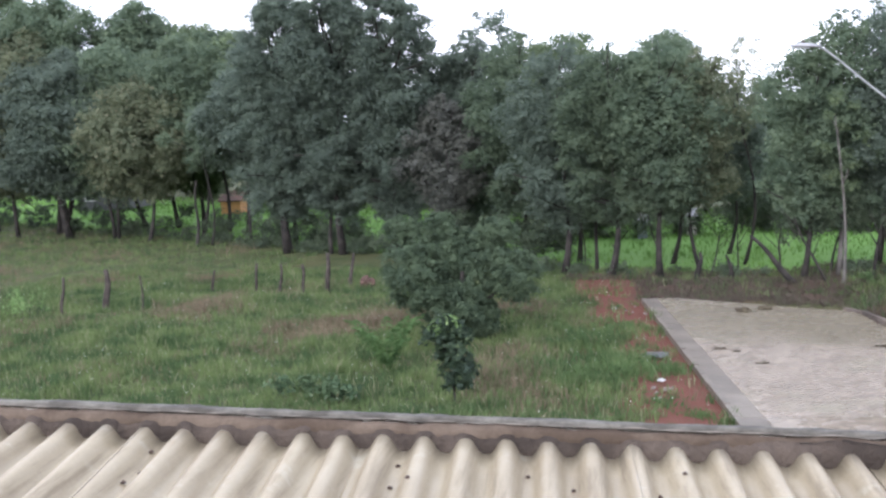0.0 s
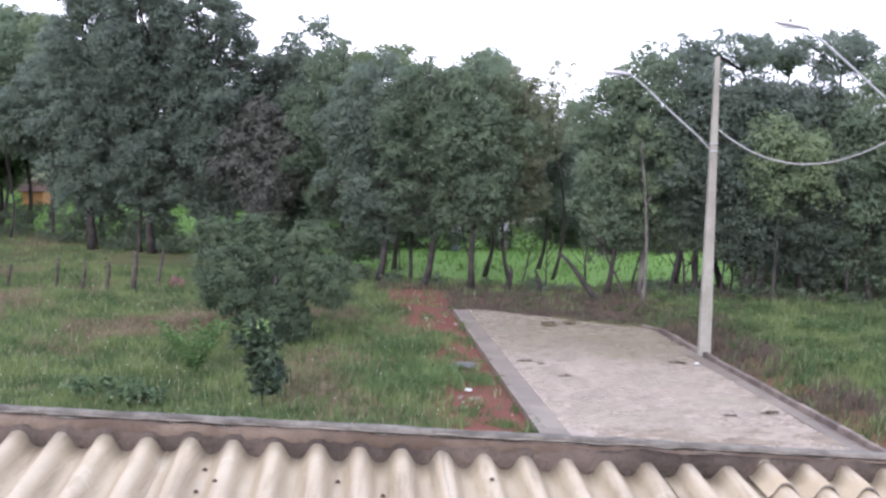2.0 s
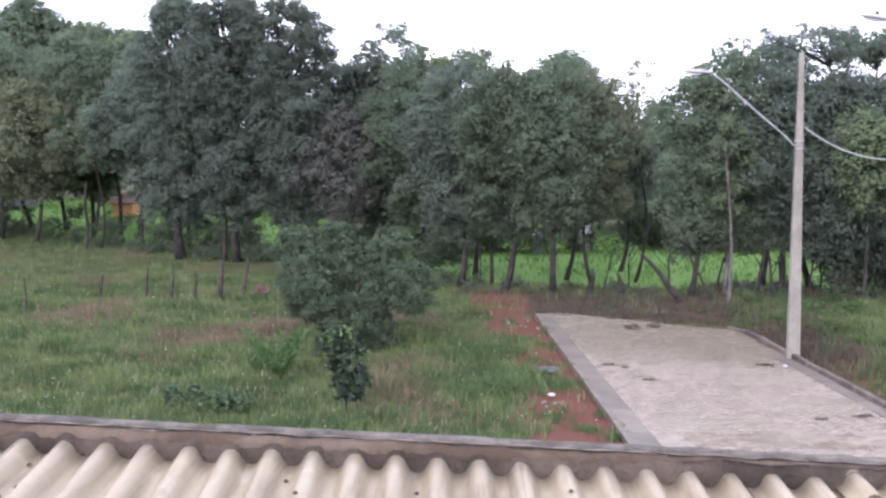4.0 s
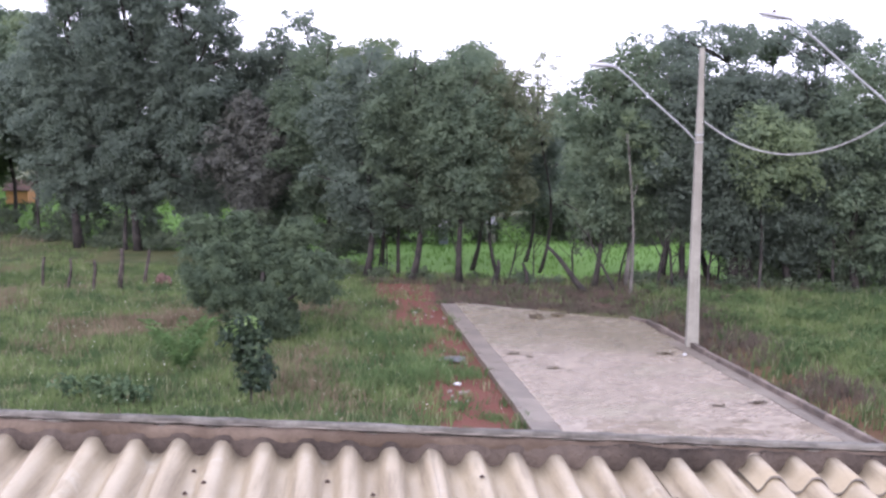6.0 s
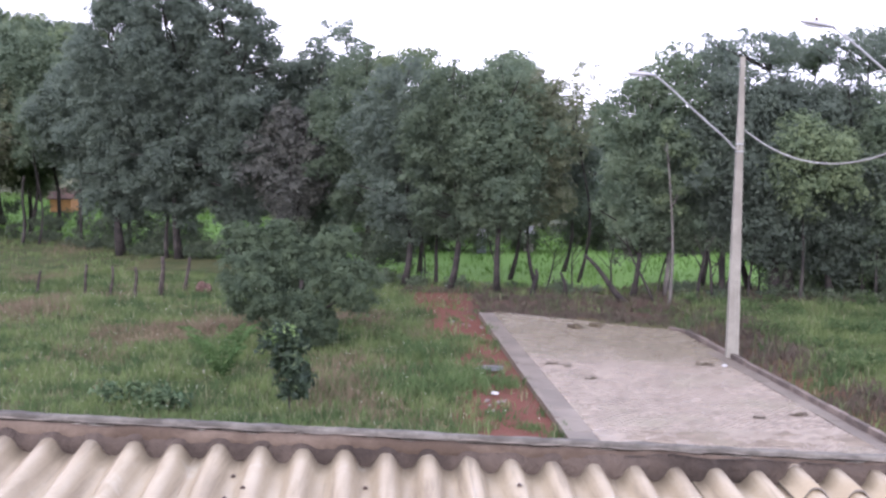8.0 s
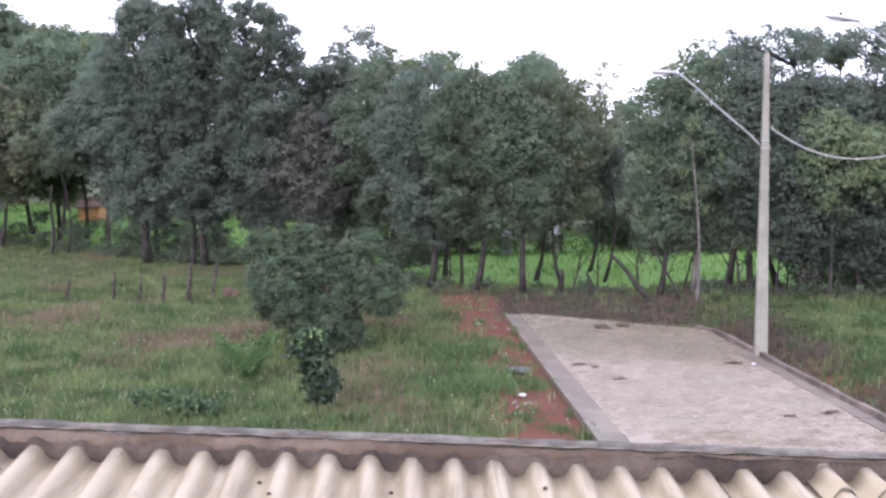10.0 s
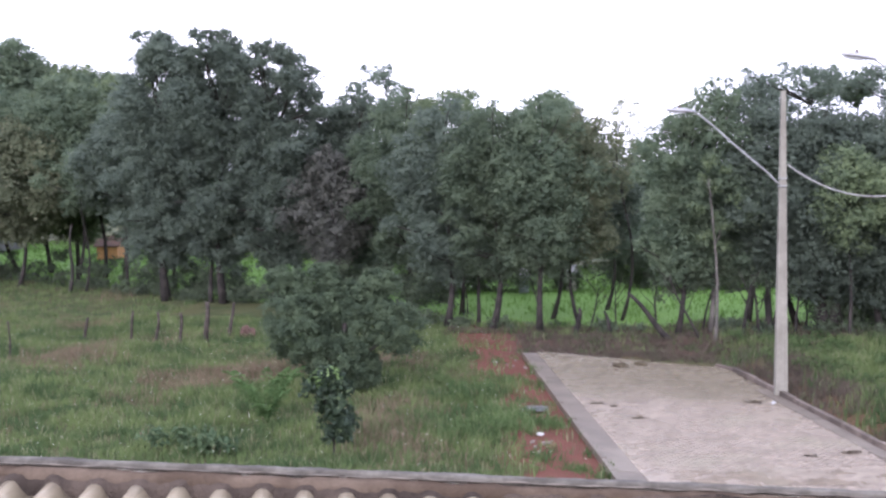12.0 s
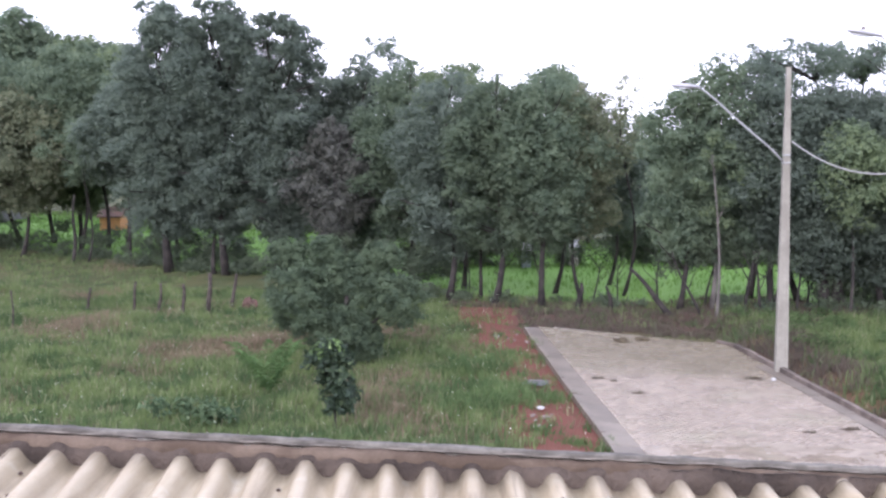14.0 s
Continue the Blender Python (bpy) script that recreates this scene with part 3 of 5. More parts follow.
def parapet():
    top = CREST + 0.062
    ob = thing("parapet_wall", (0, 0, 0), "old rendered parapet wall with a wet grey cap and mortar filling", "wall", kind="structure")
    part("wall", strip_mesh("wall", [(-0.064, -0.2), (-0.064, top - 0.016), (-0.10, top - 0.016), (-0.10, -0.2)], -7, 7, 0.5, M_WALLH, 0.0, 1, False), ob)
    part("cap", strip_mesh("cap", [(-0.050, top - 0.026), (-0.052, top - 0.003), (-0.07, top + 0.003), (-0.105, top + 0.001), (-0.105, top - 0.02)], -7, 7, 0.02, M_CAP, 0.006, 3), ob, "pale wet cement cap")
    part("flashing", strip_mesh("flashing", [(0.012, top - 0.066), (0.004, top - 0.030), (-0.032, top - 0.020), (-0.06, top - 0.032), (-0.06, top - 0.12), (0.0, top - 0.12)], -7, 7, 0.012, M_FLASH, 0.010, 9), ob, "cracked sloping cement flashing")
    line = []
    for i in range(560):
        s = -7 + 0.025 * i
        p = ORIGIN + ALONG * s - np.array([WAVE[0], WAVE[1], 0]) * (-0.034 + 0.006 * noise.noise((s * 4, 1, 1)))
        line.append((p[0], p[1], top - 0.011 + 0.006 * noise.noise((s * 7, 3, 3)) + ALONG[2] * s))
    part("joint", tubes_mesh("joint", [(line, 0.004 * (1 + 0.6 * np.sin(np.arange(560) * 0.9)))], M_EDGE, 5), ob, "dark open joint below the cap")
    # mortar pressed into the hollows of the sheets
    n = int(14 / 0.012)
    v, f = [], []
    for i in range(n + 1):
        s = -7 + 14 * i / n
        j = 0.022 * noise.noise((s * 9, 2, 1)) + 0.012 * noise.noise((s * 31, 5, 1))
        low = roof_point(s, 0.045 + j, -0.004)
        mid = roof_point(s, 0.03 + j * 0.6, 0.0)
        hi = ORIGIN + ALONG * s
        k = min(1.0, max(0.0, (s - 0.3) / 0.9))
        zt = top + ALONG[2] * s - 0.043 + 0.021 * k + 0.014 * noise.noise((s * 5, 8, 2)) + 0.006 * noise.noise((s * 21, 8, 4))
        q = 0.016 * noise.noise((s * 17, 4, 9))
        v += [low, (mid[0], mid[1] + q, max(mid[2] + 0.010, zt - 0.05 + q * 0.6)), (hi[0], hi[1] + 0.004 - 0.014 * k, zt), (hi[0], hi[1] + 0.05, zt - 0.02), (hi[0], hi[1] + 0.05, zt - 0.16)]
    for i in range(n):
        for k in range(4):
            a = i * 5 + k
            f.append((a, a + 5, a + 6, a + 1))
    part("mortar", mesh_np("mortar", v, f, M_MORTAR, True), ob, "dark mortar between the waves")
    # cracks along the edge of the mortar
    rr, cracks, i = random.Random(5), [], 0
    while i < n - 40:
        ln = rr.randint(6, 32)
        if rr.random() < 0.62:
            pts = [(v[j * 5 + 2][0], v[j * 5 + 2][1] - 0.006, v[j * 5 + 2][2] + 0.002 * rr.uniform(-1, 1)) for j in range(i, i + ln, 2)]
            cracks.append((pts, np.linspace(0.0028, 0.0010, len(pts))))
        i += ln
    part("crack", tubes_mesh("crack", cracks, M_BARK, 4), ob, "dark cracks in the mortar")


roof()
parapet()


def own_house():
    """The house that carries the roof and the balcony from which the street is seen."""
    ob = thing("house_body", (0, 0, 0), "rendered house body below the roof and the balcony", "house", kind="structure")
    for lo, hi in (((-6.0, -5.0, -0.2), (-5.8, 4.7, 5.0)), ((5.8, -5.0, -0.2), (6.0, 4.7, 5.0)), ((-5.8, -5.0, -0.2), (5.8, -4.8, 5.0)), ((-5.8, 1.2, -0.2), (5.8, 1.35, 5.05))):
        part("wall", box("wall", lo, hi, M_WALLH, 0.01), ob)
    part("balcony_floor", box("balcony_floor", (-6.0, -5.0, 5.05), (6.0, 1.3, 5.2), M_GUTTER, 0.01), ob, "plain concrete balcony floor")


own_house()


# ---- street ----
def gutter_width(y):
    return 0.55 + (40.0 - y) * 0.006


def street():
    ob = thing("road", (0, 0, 0), "wet paved street of grey interlocking concrete blocks", "road", kind="structure")
    y0, y1 = 12.0, 40.0
    # bed
    v, f = [], []
    rows_y = np.linspace(y0, y1, 40)
    for y in rows_y:
        b = lane_right(y) if y < 36.5 else lane_right(36.5) - (y - 36.5) * 1.6
        v += [(lane_left(y) + 0.1, y, 0.0), (max(lane_left(y) + 0.2, b), y, 0.0)]
    for i in range(len(rows_y) - 1):
        f.append((2 * i, 2 * i + 1, 2 * i + 3, 2 * i + 2))
    part("bed", mesh_np("bed", v, f, M_GUTTER), ob)
    # blocks, laid in courses across the street
    rng = np.random.default_rng(3)
    bl, bw, gap = 0.22, 0.11, 0.006
    V, F, near = [], [], []
    course = 0
    y = 13.0
    while y < 39.9:
        a = lane_left(y) + gutter_width(y) + 0.01
        b = lane_right(y) - (0.42 if y < 33 else 0.02) if y < 36.5 else lane_right(36.5) - (y - 36.5) * 1.75
        x = a - (course % 2) * bl / 2
        while x < b:
            xa, xb = max(x, a) + gap / 2, min(x + bl, b) - gap / 2
            if xb - xa > 0.04:
                z = 0.022 + 0.012 * noise.noise((x * 0.7, y * 0.7, 3)) + rng.uniform(-0.002, 0.002)
                tilt = rng.uniform(-0.003, 0.003, 4)
                near.append((xa, xb, y, z, tilt))
            x += bl
        y += bw
        course += 1
    hidden = [r for r in near if r[2] < 22.8]
    seen = [r for r in near if r[2] >= 22.8]
    singles, rest = seen[:300], hidden + seen[300:]
    for xa, xb, yy, z, tilt in rest:
        i = len(V)
        ya, yb = yy + gap / 2, yy + bw - gap / 2
        e = 0.006
        V += [(xa, ya, 0.0), (xb, ya, 0.0), (xb, yb, 0.0), (xa, yb, 0.0)]
        V += [(xa + e, ya + e, z + tilt[0]), (xb - e, ya + e, z + tilt[1]), (xb - e, yb - e, z + tilt[2]), (xa + e, yb - e, z + tilt[3])]
        F += [(i, i + 1, i + 5, i + 4), (i + 1, i + 2, i + 6, i + 5), (i + 2, i + 3, i + 7, i + 6), (i + 3, i, i + 4, i + 7), (i + 4, i + 5, i + 6, i + 7)]
    tagged(part("pavers", mesh_fast("pavers", V, F, M_ROAD), ob), kind="stuff")
    unit = box("paver", (0, 0, 0), (1, 1, 1), M_ROAD, 0)
    for xa, xb, yy, z, tilt in singles:
        p = part("paver", unit, ob)
        p.location = (xa, yy + gap / 2, -0.02)
        p.scale = (xb - xa, bw - gap, z + 0.02)
    # flat gutter slabs along the meadow side, with a low edge
    y = 13.0
    rnd = random.Random(2)
    while y < 39.4:
        y2 = min(y + 1.0, 39.6)
        a0, a1 = lane_left(y), lane_left(y2)
        bm = bmesh.new()
        pts = [(a0 + 0.10, y + 0.008), (a0 + gutter_width(y), y + 0.008), (a1 + gutter_width(y2), y2 - 0.008), (a1 + 0.10, y2 - 0.008)]
        z = 0.032 + rnd.uniform(-0.006, 0.006)
        lo = [bm.verts.new((px, py, -0.08)) for px, py in pts]
        hi = [bm.verts.new((px, py, z - (0.02 if k in (1, 2) else 0.0))) for k, (px, py) in enumerate(pts)]
        bm.faces.new(hi)
        for k in range(4):
            bm.faces.new((lo[k], lo[(k + 1) % 4], hi[(k + 1) % 4], hi[k]))
        part("gutter_slab", bm_mesh("gutter_slab", bm, M_GUTTER), ob)
        bm = bmesh.new()
        box_bm(bm, (-0.07, 0.01, -0.12), (0.07, y2 - y - 0.01, 0.07 + rnd.uniform(-0.015, 0.015)), 0.015)
        k = part("kerb_stone", bm_mesh("kerb_stone", bm, M_GUTTER), ob)
        k.location = (a0 + 0.03, y, 0)
        k.rotation_euler = (0, 0, math.atan2(-(a1 - a0), y2 - y))
        y = y2
    # narrow gutter along the far kerb
    for i in range(20):
        ya, yb = 13.0 + i + 0.008, 14.0 + i - 0.008
        pts = [(lane_right(ya) - 0.41, ya), (lane_right(ya) - 0.005, ya), (lane_right(yb) - 0.005, yb), (lane_right(yb) - 0.41, yb)]
        z = 0.026 + rnd.uniform(-0.005, 0.005)
        v = [(px, py, -0.08) for px, py in pts] + [(px, py, z) for px, py in pts]
        f = [(4, 5, 6, 7), (0, 1, 5, 4), (1, 2, 6, 5), (2, 3, 7, 6), (3, 0, 4, 7)]
        part("gutter_slab", mesh_np("gutter_slab", v, f, M_GUTTER), ob)
    # raised kerb on the far side, bending in at the closed end
    way = [(lane_right(13.0 + i), 13.0 + i) for i in range(24)]
    x, yy = way[-1]
    for i in range(1):
        x, yy = x - 0.42 - 0.11 * i, yy + 0.80 - 0.12 * i
        way.append((x, yy))
    for (xa, ya), (xb, yb) in zip(way, way[1:]):
        ln = math.hypot(xb - xa, yb - ya)
        bm = bmesh.new()
        box_bm(bm, (0.0, 0.008, -0.1), (0.14, ln - 0.008, (0.17 if ya < 36 else 0.11) + rnd.uniform(-0.015, 0.015)), 0.02)
        k = part("kerb_stone", bm_mesh("kerb_stone", bm, M_KERB), ob, "dark weathered kerb stone")
        k.location = (xa, ya, rnd.uniform(-0.01, 0.01))
        k.rotation_euler = (0, 0, math.atan2(-(xb - xa), yb - ya))


street()


# ---- street lamps and cable ----
def lamp_head(parent, tip, inner, size=1.0):
    """Flat cobra head between two points, with a sensor on top."""
    a, b = Vector(inner), Vector(tip)
    ln = (b - a).length
    prof = [(-0.05, 0.05, 0.05), (0.10, 0.07, 0.06), (0.30, 0.13, 0.085), (0.55, 0.16, 0.095), (0.80, 0.14, 0.07), (0.96, 0.08, 0.035), (1.0, 0.02, 0.01)]
    v, f, sides = [], [], 12
    rot = (b - a).to_track_quat("X", "Z").to_matrix()
    for t, hw, hh in prof:
        for k in range(sides):
            an = 2 * math.pi * k / sides
            zz = math.sin(an) * hh * (1.0 if math.sin(an) > 0 else 0.55)
            v.append(a + rot @ Vector((t * ln, math.cos(an) * hw, zz)))
    for i in range(len(prof) - 1):
        for k in range(sides):
            k2 = (k + 1) % sides
            f.append((i * sides + k, i * sides + k2, (i + 1) * sides + k2, (i + 1) * sides + k))
    f.append(tuple(range(sides))[::-1])
    f.append(tuple((len(prof) - 1) * sides + k for k in range(sides)))
    head = part("lamp_head", mesh_np("lamp_head", v, f, M_LAMP, True), parent, "grey cast street lamp head")
    g = []
    for k in range(16):
        an = 2 * math.pi * k / 16
        g.append(a + rot @ Vector((ln * (0.6 + 0.3 * math.cos(an)), 0.11 * math.sin(an), -0.052)))
    g2 = [p + rot @ Vector((0, 0, -0.02)) for p in g]
    gf = [tuple(range(16)), tuple(range(16, 32))[::-1]] + [(k, k + 16, (k + 1) % 16 + 16, (k + 1) % 16) for k in range(16)]
    part("lens", mesh_np("lens", g + g2, gf, M_LENS), head, "pale lamp glass")
    s = a + rot @ Vector((ln * 0.52, 0, 0.09))
    part("sensor", tubes_mesh("sensor", [([s, s + Vector((0, 0, 0.05)), s + Vector((0, 0, 0.07))], [0.045, 0.045, 0.025])], M_BOLT, 10), head, "small dark light sensor")


def street_lamp(at, height, arm_z, inner, tip, label):
    x, y = at
    ob = thing("street_lamp", (0, 0, 0), label, "street lamp", "street lamps")
    # tapered pole of rectangular section with a shallow recess on two faces
    bm = bmesh.new()
    rings = []
    n = 24
    for i in range(n + 1):
        z = -0.2 + (height + 0.2) * i / n
        k = z / height
        a, b = 0.185 - 0.122 * k, 0.11 - 0.05 * k
        r = 0.02 if 1 < i < n - 1 else 0.0
        sec = [(-a, -b), (-a * 0.55, -b), (-a * 0.5, -b + r), (a * 0.5, -b + r), (a * 0.55, -b), (a, -b), (a, b), (a * 0.55, b), (a * 0.5, b - r), (-a * 0.5, b - r), (-a * 0.55, b), (-a, b)]
        rings.append([bm.verts.new((x + px, y + py, z)) for px, py in sec])
    for i in range(n):
        for k in range(12):
            bm.faces.new((rings[i][k], rings[i][(k + 1) % 12], rings[i + 1][(k + 1) % 12], rings[i + 1][k]))
    bm.faces.new(rings[-1])
    part("pole", bm_mesh("pole", bm, M_POLE), ob, "pale tapered concrete pole")
    a, b = Vector((x - 0.12, y, arm_z)), Vector(inner)
    d = (b - a)
    side = Vector((d.x, d.y, 0)).normalized()
    p = [a + Vector((0.12, 0, -0.12)), a + side * 0.06, a + d * 0.12, a + d * 0.5, a + d * 0.80 + Vector((0, 0, 0.04)), a + d * 0.92 + Vector((0, 0, 0.03)), b, b + side * 0.10]
    part("arm", tubes_mesh("arm", [(p, [0.028] * len(p))], M_STEEL, 9), ob, "thin galvanised steel lamp arm")
    for z in (arm_z - 0.12, arm_z + 0.1):
        bw = 0.185 - 0.122 * z / height + 0.012
        part("clamp", box("clamp", (x - bw, y - 0.11, z - 0.02), (x + bw, y + 0.11, z + 0.02), M_STEEL, 0.006), ob, "steel pole band")
    lamp_head(ob, tip, inner)
    return ob


POLE_A, POLE_B = (8.90, 32.14), (12.7, 25.3)
street_lamp(POLE_A, 9.07, 6.40, (6.30, 32.1, 8.50), (5.44, 32.1, 8.56), "street lamp on a tapered concrete pole beside the kerb")
street_lamp(POLE_B, 9.4, 6.5, (9.14, 25.5, 9.31), (8.35, 25.5, 9.45), "street lamp with a long steel arm over the road")


def cable():
    a, b = np.array([9.04, 32.10, 6.90]), np.array([12.52, 25.3, 7.7])
    n = 260
    t = np.linspace(0, 1, n)
    line = a + (b - a) * t[:, None]
    line[:, 2] -= 4 * 1.25 * t * (1 - t)
    d = (b - a) / np.linalg.norm(b - a)
    side = np.cross(d, [0, 0, 1])
    side /= np.linalg.norm(side)
    up = np.cross(side, d)
    specs = []
    for k in range(3):
        an = t * 60 * 2 * np.pi * 0.55 + k * 2 * np.pi / 3
        specs.append((line + 0.016 * (np.cos(an)[:, None] * side + np.sin(an)[:, None] * up), np.full(n, 0.0105)))
    ob = thing("power_cable", (0, 0, 0), "pale twisted overhead power cable sagging between the poles", "cable")
    for s in specs:
        part("strand", tubes_mesh("strand", [s], M_CABLE, 5), ob)


cable()


# ---- meadow fence posts ----
def fence_post(x, y, h, r, lean, seed):
    rng = np.random.default_rng(seed)
    pts = bent(rng, (0, 0, -0.2), (lean * h, rng.uniform(-0.05, 0.05), h), 8, 0.05)
    rad = r * np.linspace(1.15, 0.8, 8) * rng.uniform(0.85, 1.15, 8)
    ob = new("fence_post", tubes_mesh("fence_post", [(pts, rad)], M_POST, 8))
    ob.location = (x, y, hump(x, y))
    tagged(ob, "crooked grey weathered wooden fence post in the meadow", "fence post", "fence posts")


for i, (x, y, h, r, lean) in enumerate([(-10.47, 43.9, 1.5, 0.085, 0.10), (-11.32, 43.1, 1.65, 0.10, 0.05), (-12.19, 42.8, 1.25, 0.07, -0.05), (-13.35, 43.0, 1.3, 0.06, 0.08),
                                        (-14.57, 43.4, 1.3, 0.06, 0.15), (-16.85, 44.4, 0.95, 0.06, 0.2), (-19.6, 39.9, 1.6, 0.12, 0.06), (-20.9, 38.9, 1.5, 0.06, 0.08),
                                        (-25.3, 39.4, 1.6, 0.11, 0.05), (-18.0, 39.7, 1.4, 0.035, 0.02)]):
    fence_post(x, y, h, r, lean, 40 + i)


# ---- trees along the field edge ----
def front_row():
    lab = "slim tree at the field edge with a dense dark crown"
    tree("tree", -1.6, 47.0, 9.4, 2.2, 1.7, 11, L_DARK, label=lab, trunk_r=0.17)
    tree("tree", 0.4, 45.4, 9.2, 2.0, 2.0, 12, L_MID, label=lab, trunk_r=0.13)
    tree("tree", 2.4, 45.0, 9.2, 2.3, 2.2, 13, L_MID, label=lab, trunk_r=0.15)
    tree("tree", 4.2, 46.0, 8.8, 1.7, 2.6, 14, L_DRY, label="tree with a thin olive-brown crown", trunk_r=0.1)
    tree("tree", 6.3, 48.5, 9.5, 0.85, 5.6, 15, L_DRY, label="thin tree with a sparse see-through top", per=420, size=0.13, n_clumps=46, trunk_r=0.07)
    tree("tree", 6.0, 52.0, 7.8, 1.7, 2.4, 29, L_DARK, label=lab, trunk_r=0.11)
    tree("tree", 7.9, 43.6, 8.7, 1.6, 1.9, 16, L_MID, label=lab, trunk_r=0.12)
    tree("tree", 9.3, 43.8, 9.8, 2.0, 2.1, 17, L_MID, M_PALEBARK, label="tree with a pale trunk and a green crown", trunk_r=0.12)
    tree("tree", 11.6, 43.3, 9.2, 2.2, 2.2, 18, L_DARK, label=lab, stems=2, trunk_r=0.14)
    tree("tree", 13.6, 42.6, 8.8, 2.6, 1.2, 19, L_DARK, label="broad dark tree with a forked trunk", stems=2, trunk_r=0.22)
    tree("tree", 15.8, 42.6, 8.8, 2.4, 0.6, 20, L_DARK, label=lab, trunk_r=0.16)
    tree("tree", 18.2, 41.8, 9.3, 2.4, 0.5, 21, L_MID, label=lab, trunk_r=0.15)
    tree("tree", 20.8, 41.4, 10.4, 2.6, 0.5, 22, L_DARK, label=lab, trunk_r=0.15)
    tree("tree", 13.8, 40.8, 7.2, 2.0, 3.4, 23, L_LIGHT, label="lower tree with lighter yellowish green leaves", trunk_r=0.08, n_clumps=26)
    tree("tree", 9.0, 41.6, 6.9, 0.9, 3.4, 24, L_LIGHT, M_PALEBARK, label="young tree with a pale trunk", trunk_r=0.07, n_clumps=10)


def open_crowns():
    lab = "spreading tree with an open flat top and bare branches"
    tree("tree", 13.2, 45.0, 10.5, 2.6, 9.3, 25, L_DARK, label=lab, per=520, size=0.2, n_clumps=30, trunk_r=0.12)
    tree("tree", 17.4, 44.6, 10.6, 2.6, 9.0, 26, L_DARK, label=lab, per=520, size=0.2, n_clumps=30, trunk_r=0.12)
    tree("tree", 11.2, 45.6, 10.0, 1.7, 8.6, 59, L_DARK, label=lab, per=520, size=0.2, n_clumps=20, trunk_r=0.11)
    tree("tree", 15.4, 46.0, 10.4, 1.8, 9.2, 60, L_MID, label=lab, per=520, size=0.2, n_clumps=18, trunk_r=0.11)
    tree("tree", 3.2, 49.0, 10.0, 2.0, 6.0, 27, L_MID, label=lab, per=700, size=0.2, n_clumps=30, trunk_r=0.12)
    tree("tree", -1.0, 50.5, 10.2, 2.2, 5.0, 28, L_LIGHT, label="round light green tree behind the edge", per=800, size=0.2, n_clumps=34, trunk_r=0.12)


def middle_trees():
    lab = "huge dark tree wrapped in hanging leaves"
    tree("tree", -17.2, 57.5, 14.2, 2.6, 1.6, 31, L_DARK, label=lab, per=600, size=0.27, n_clumps=70, trunk_r=0.22)
    tree("tree", -13.7, 56.0, 14.0, 2.6, 1.7, 32, L_DARK, label=lab, per=600, size=0.27, n_clumps=70, trunk_r=0.24)
    tree("tree", -10.4, 54.5, 13.1, 2.5, 1.6, 33, L_DARK, label=lab, per=600, size=0.27, n_clumps=70, trunk_r=0.22)
    tree("tree", -6.6, 55.5, 10.6, 2.6, 1.7, 34, L_DARK, label="dark tree in the middle of the tree line", per=430, size=0.26, trunk_r=0.18)
    tree("tree", -3.6, 52.0, 10.2, 2.4, 1.8, 35, L_MID, label="round green tree in the tree line", per=430, size=0.26, trunk_r=0.16)
    tree("tree", -5.8, 61.0, 12.5, 1.7, 9.6, 36, L_DARK, label="tall thin tree with an open flat top", per=300, size=0.26, n_clumps=14, trunk_r=0.12)


def dry_tree():
    tree("tree", -7.6, 53.0, 7.6, 1.9, 1.8, 37, L_DUST, label="half-dry tree with dull brownish leaves", per=430, size=0.24, trunk_r=0.14)


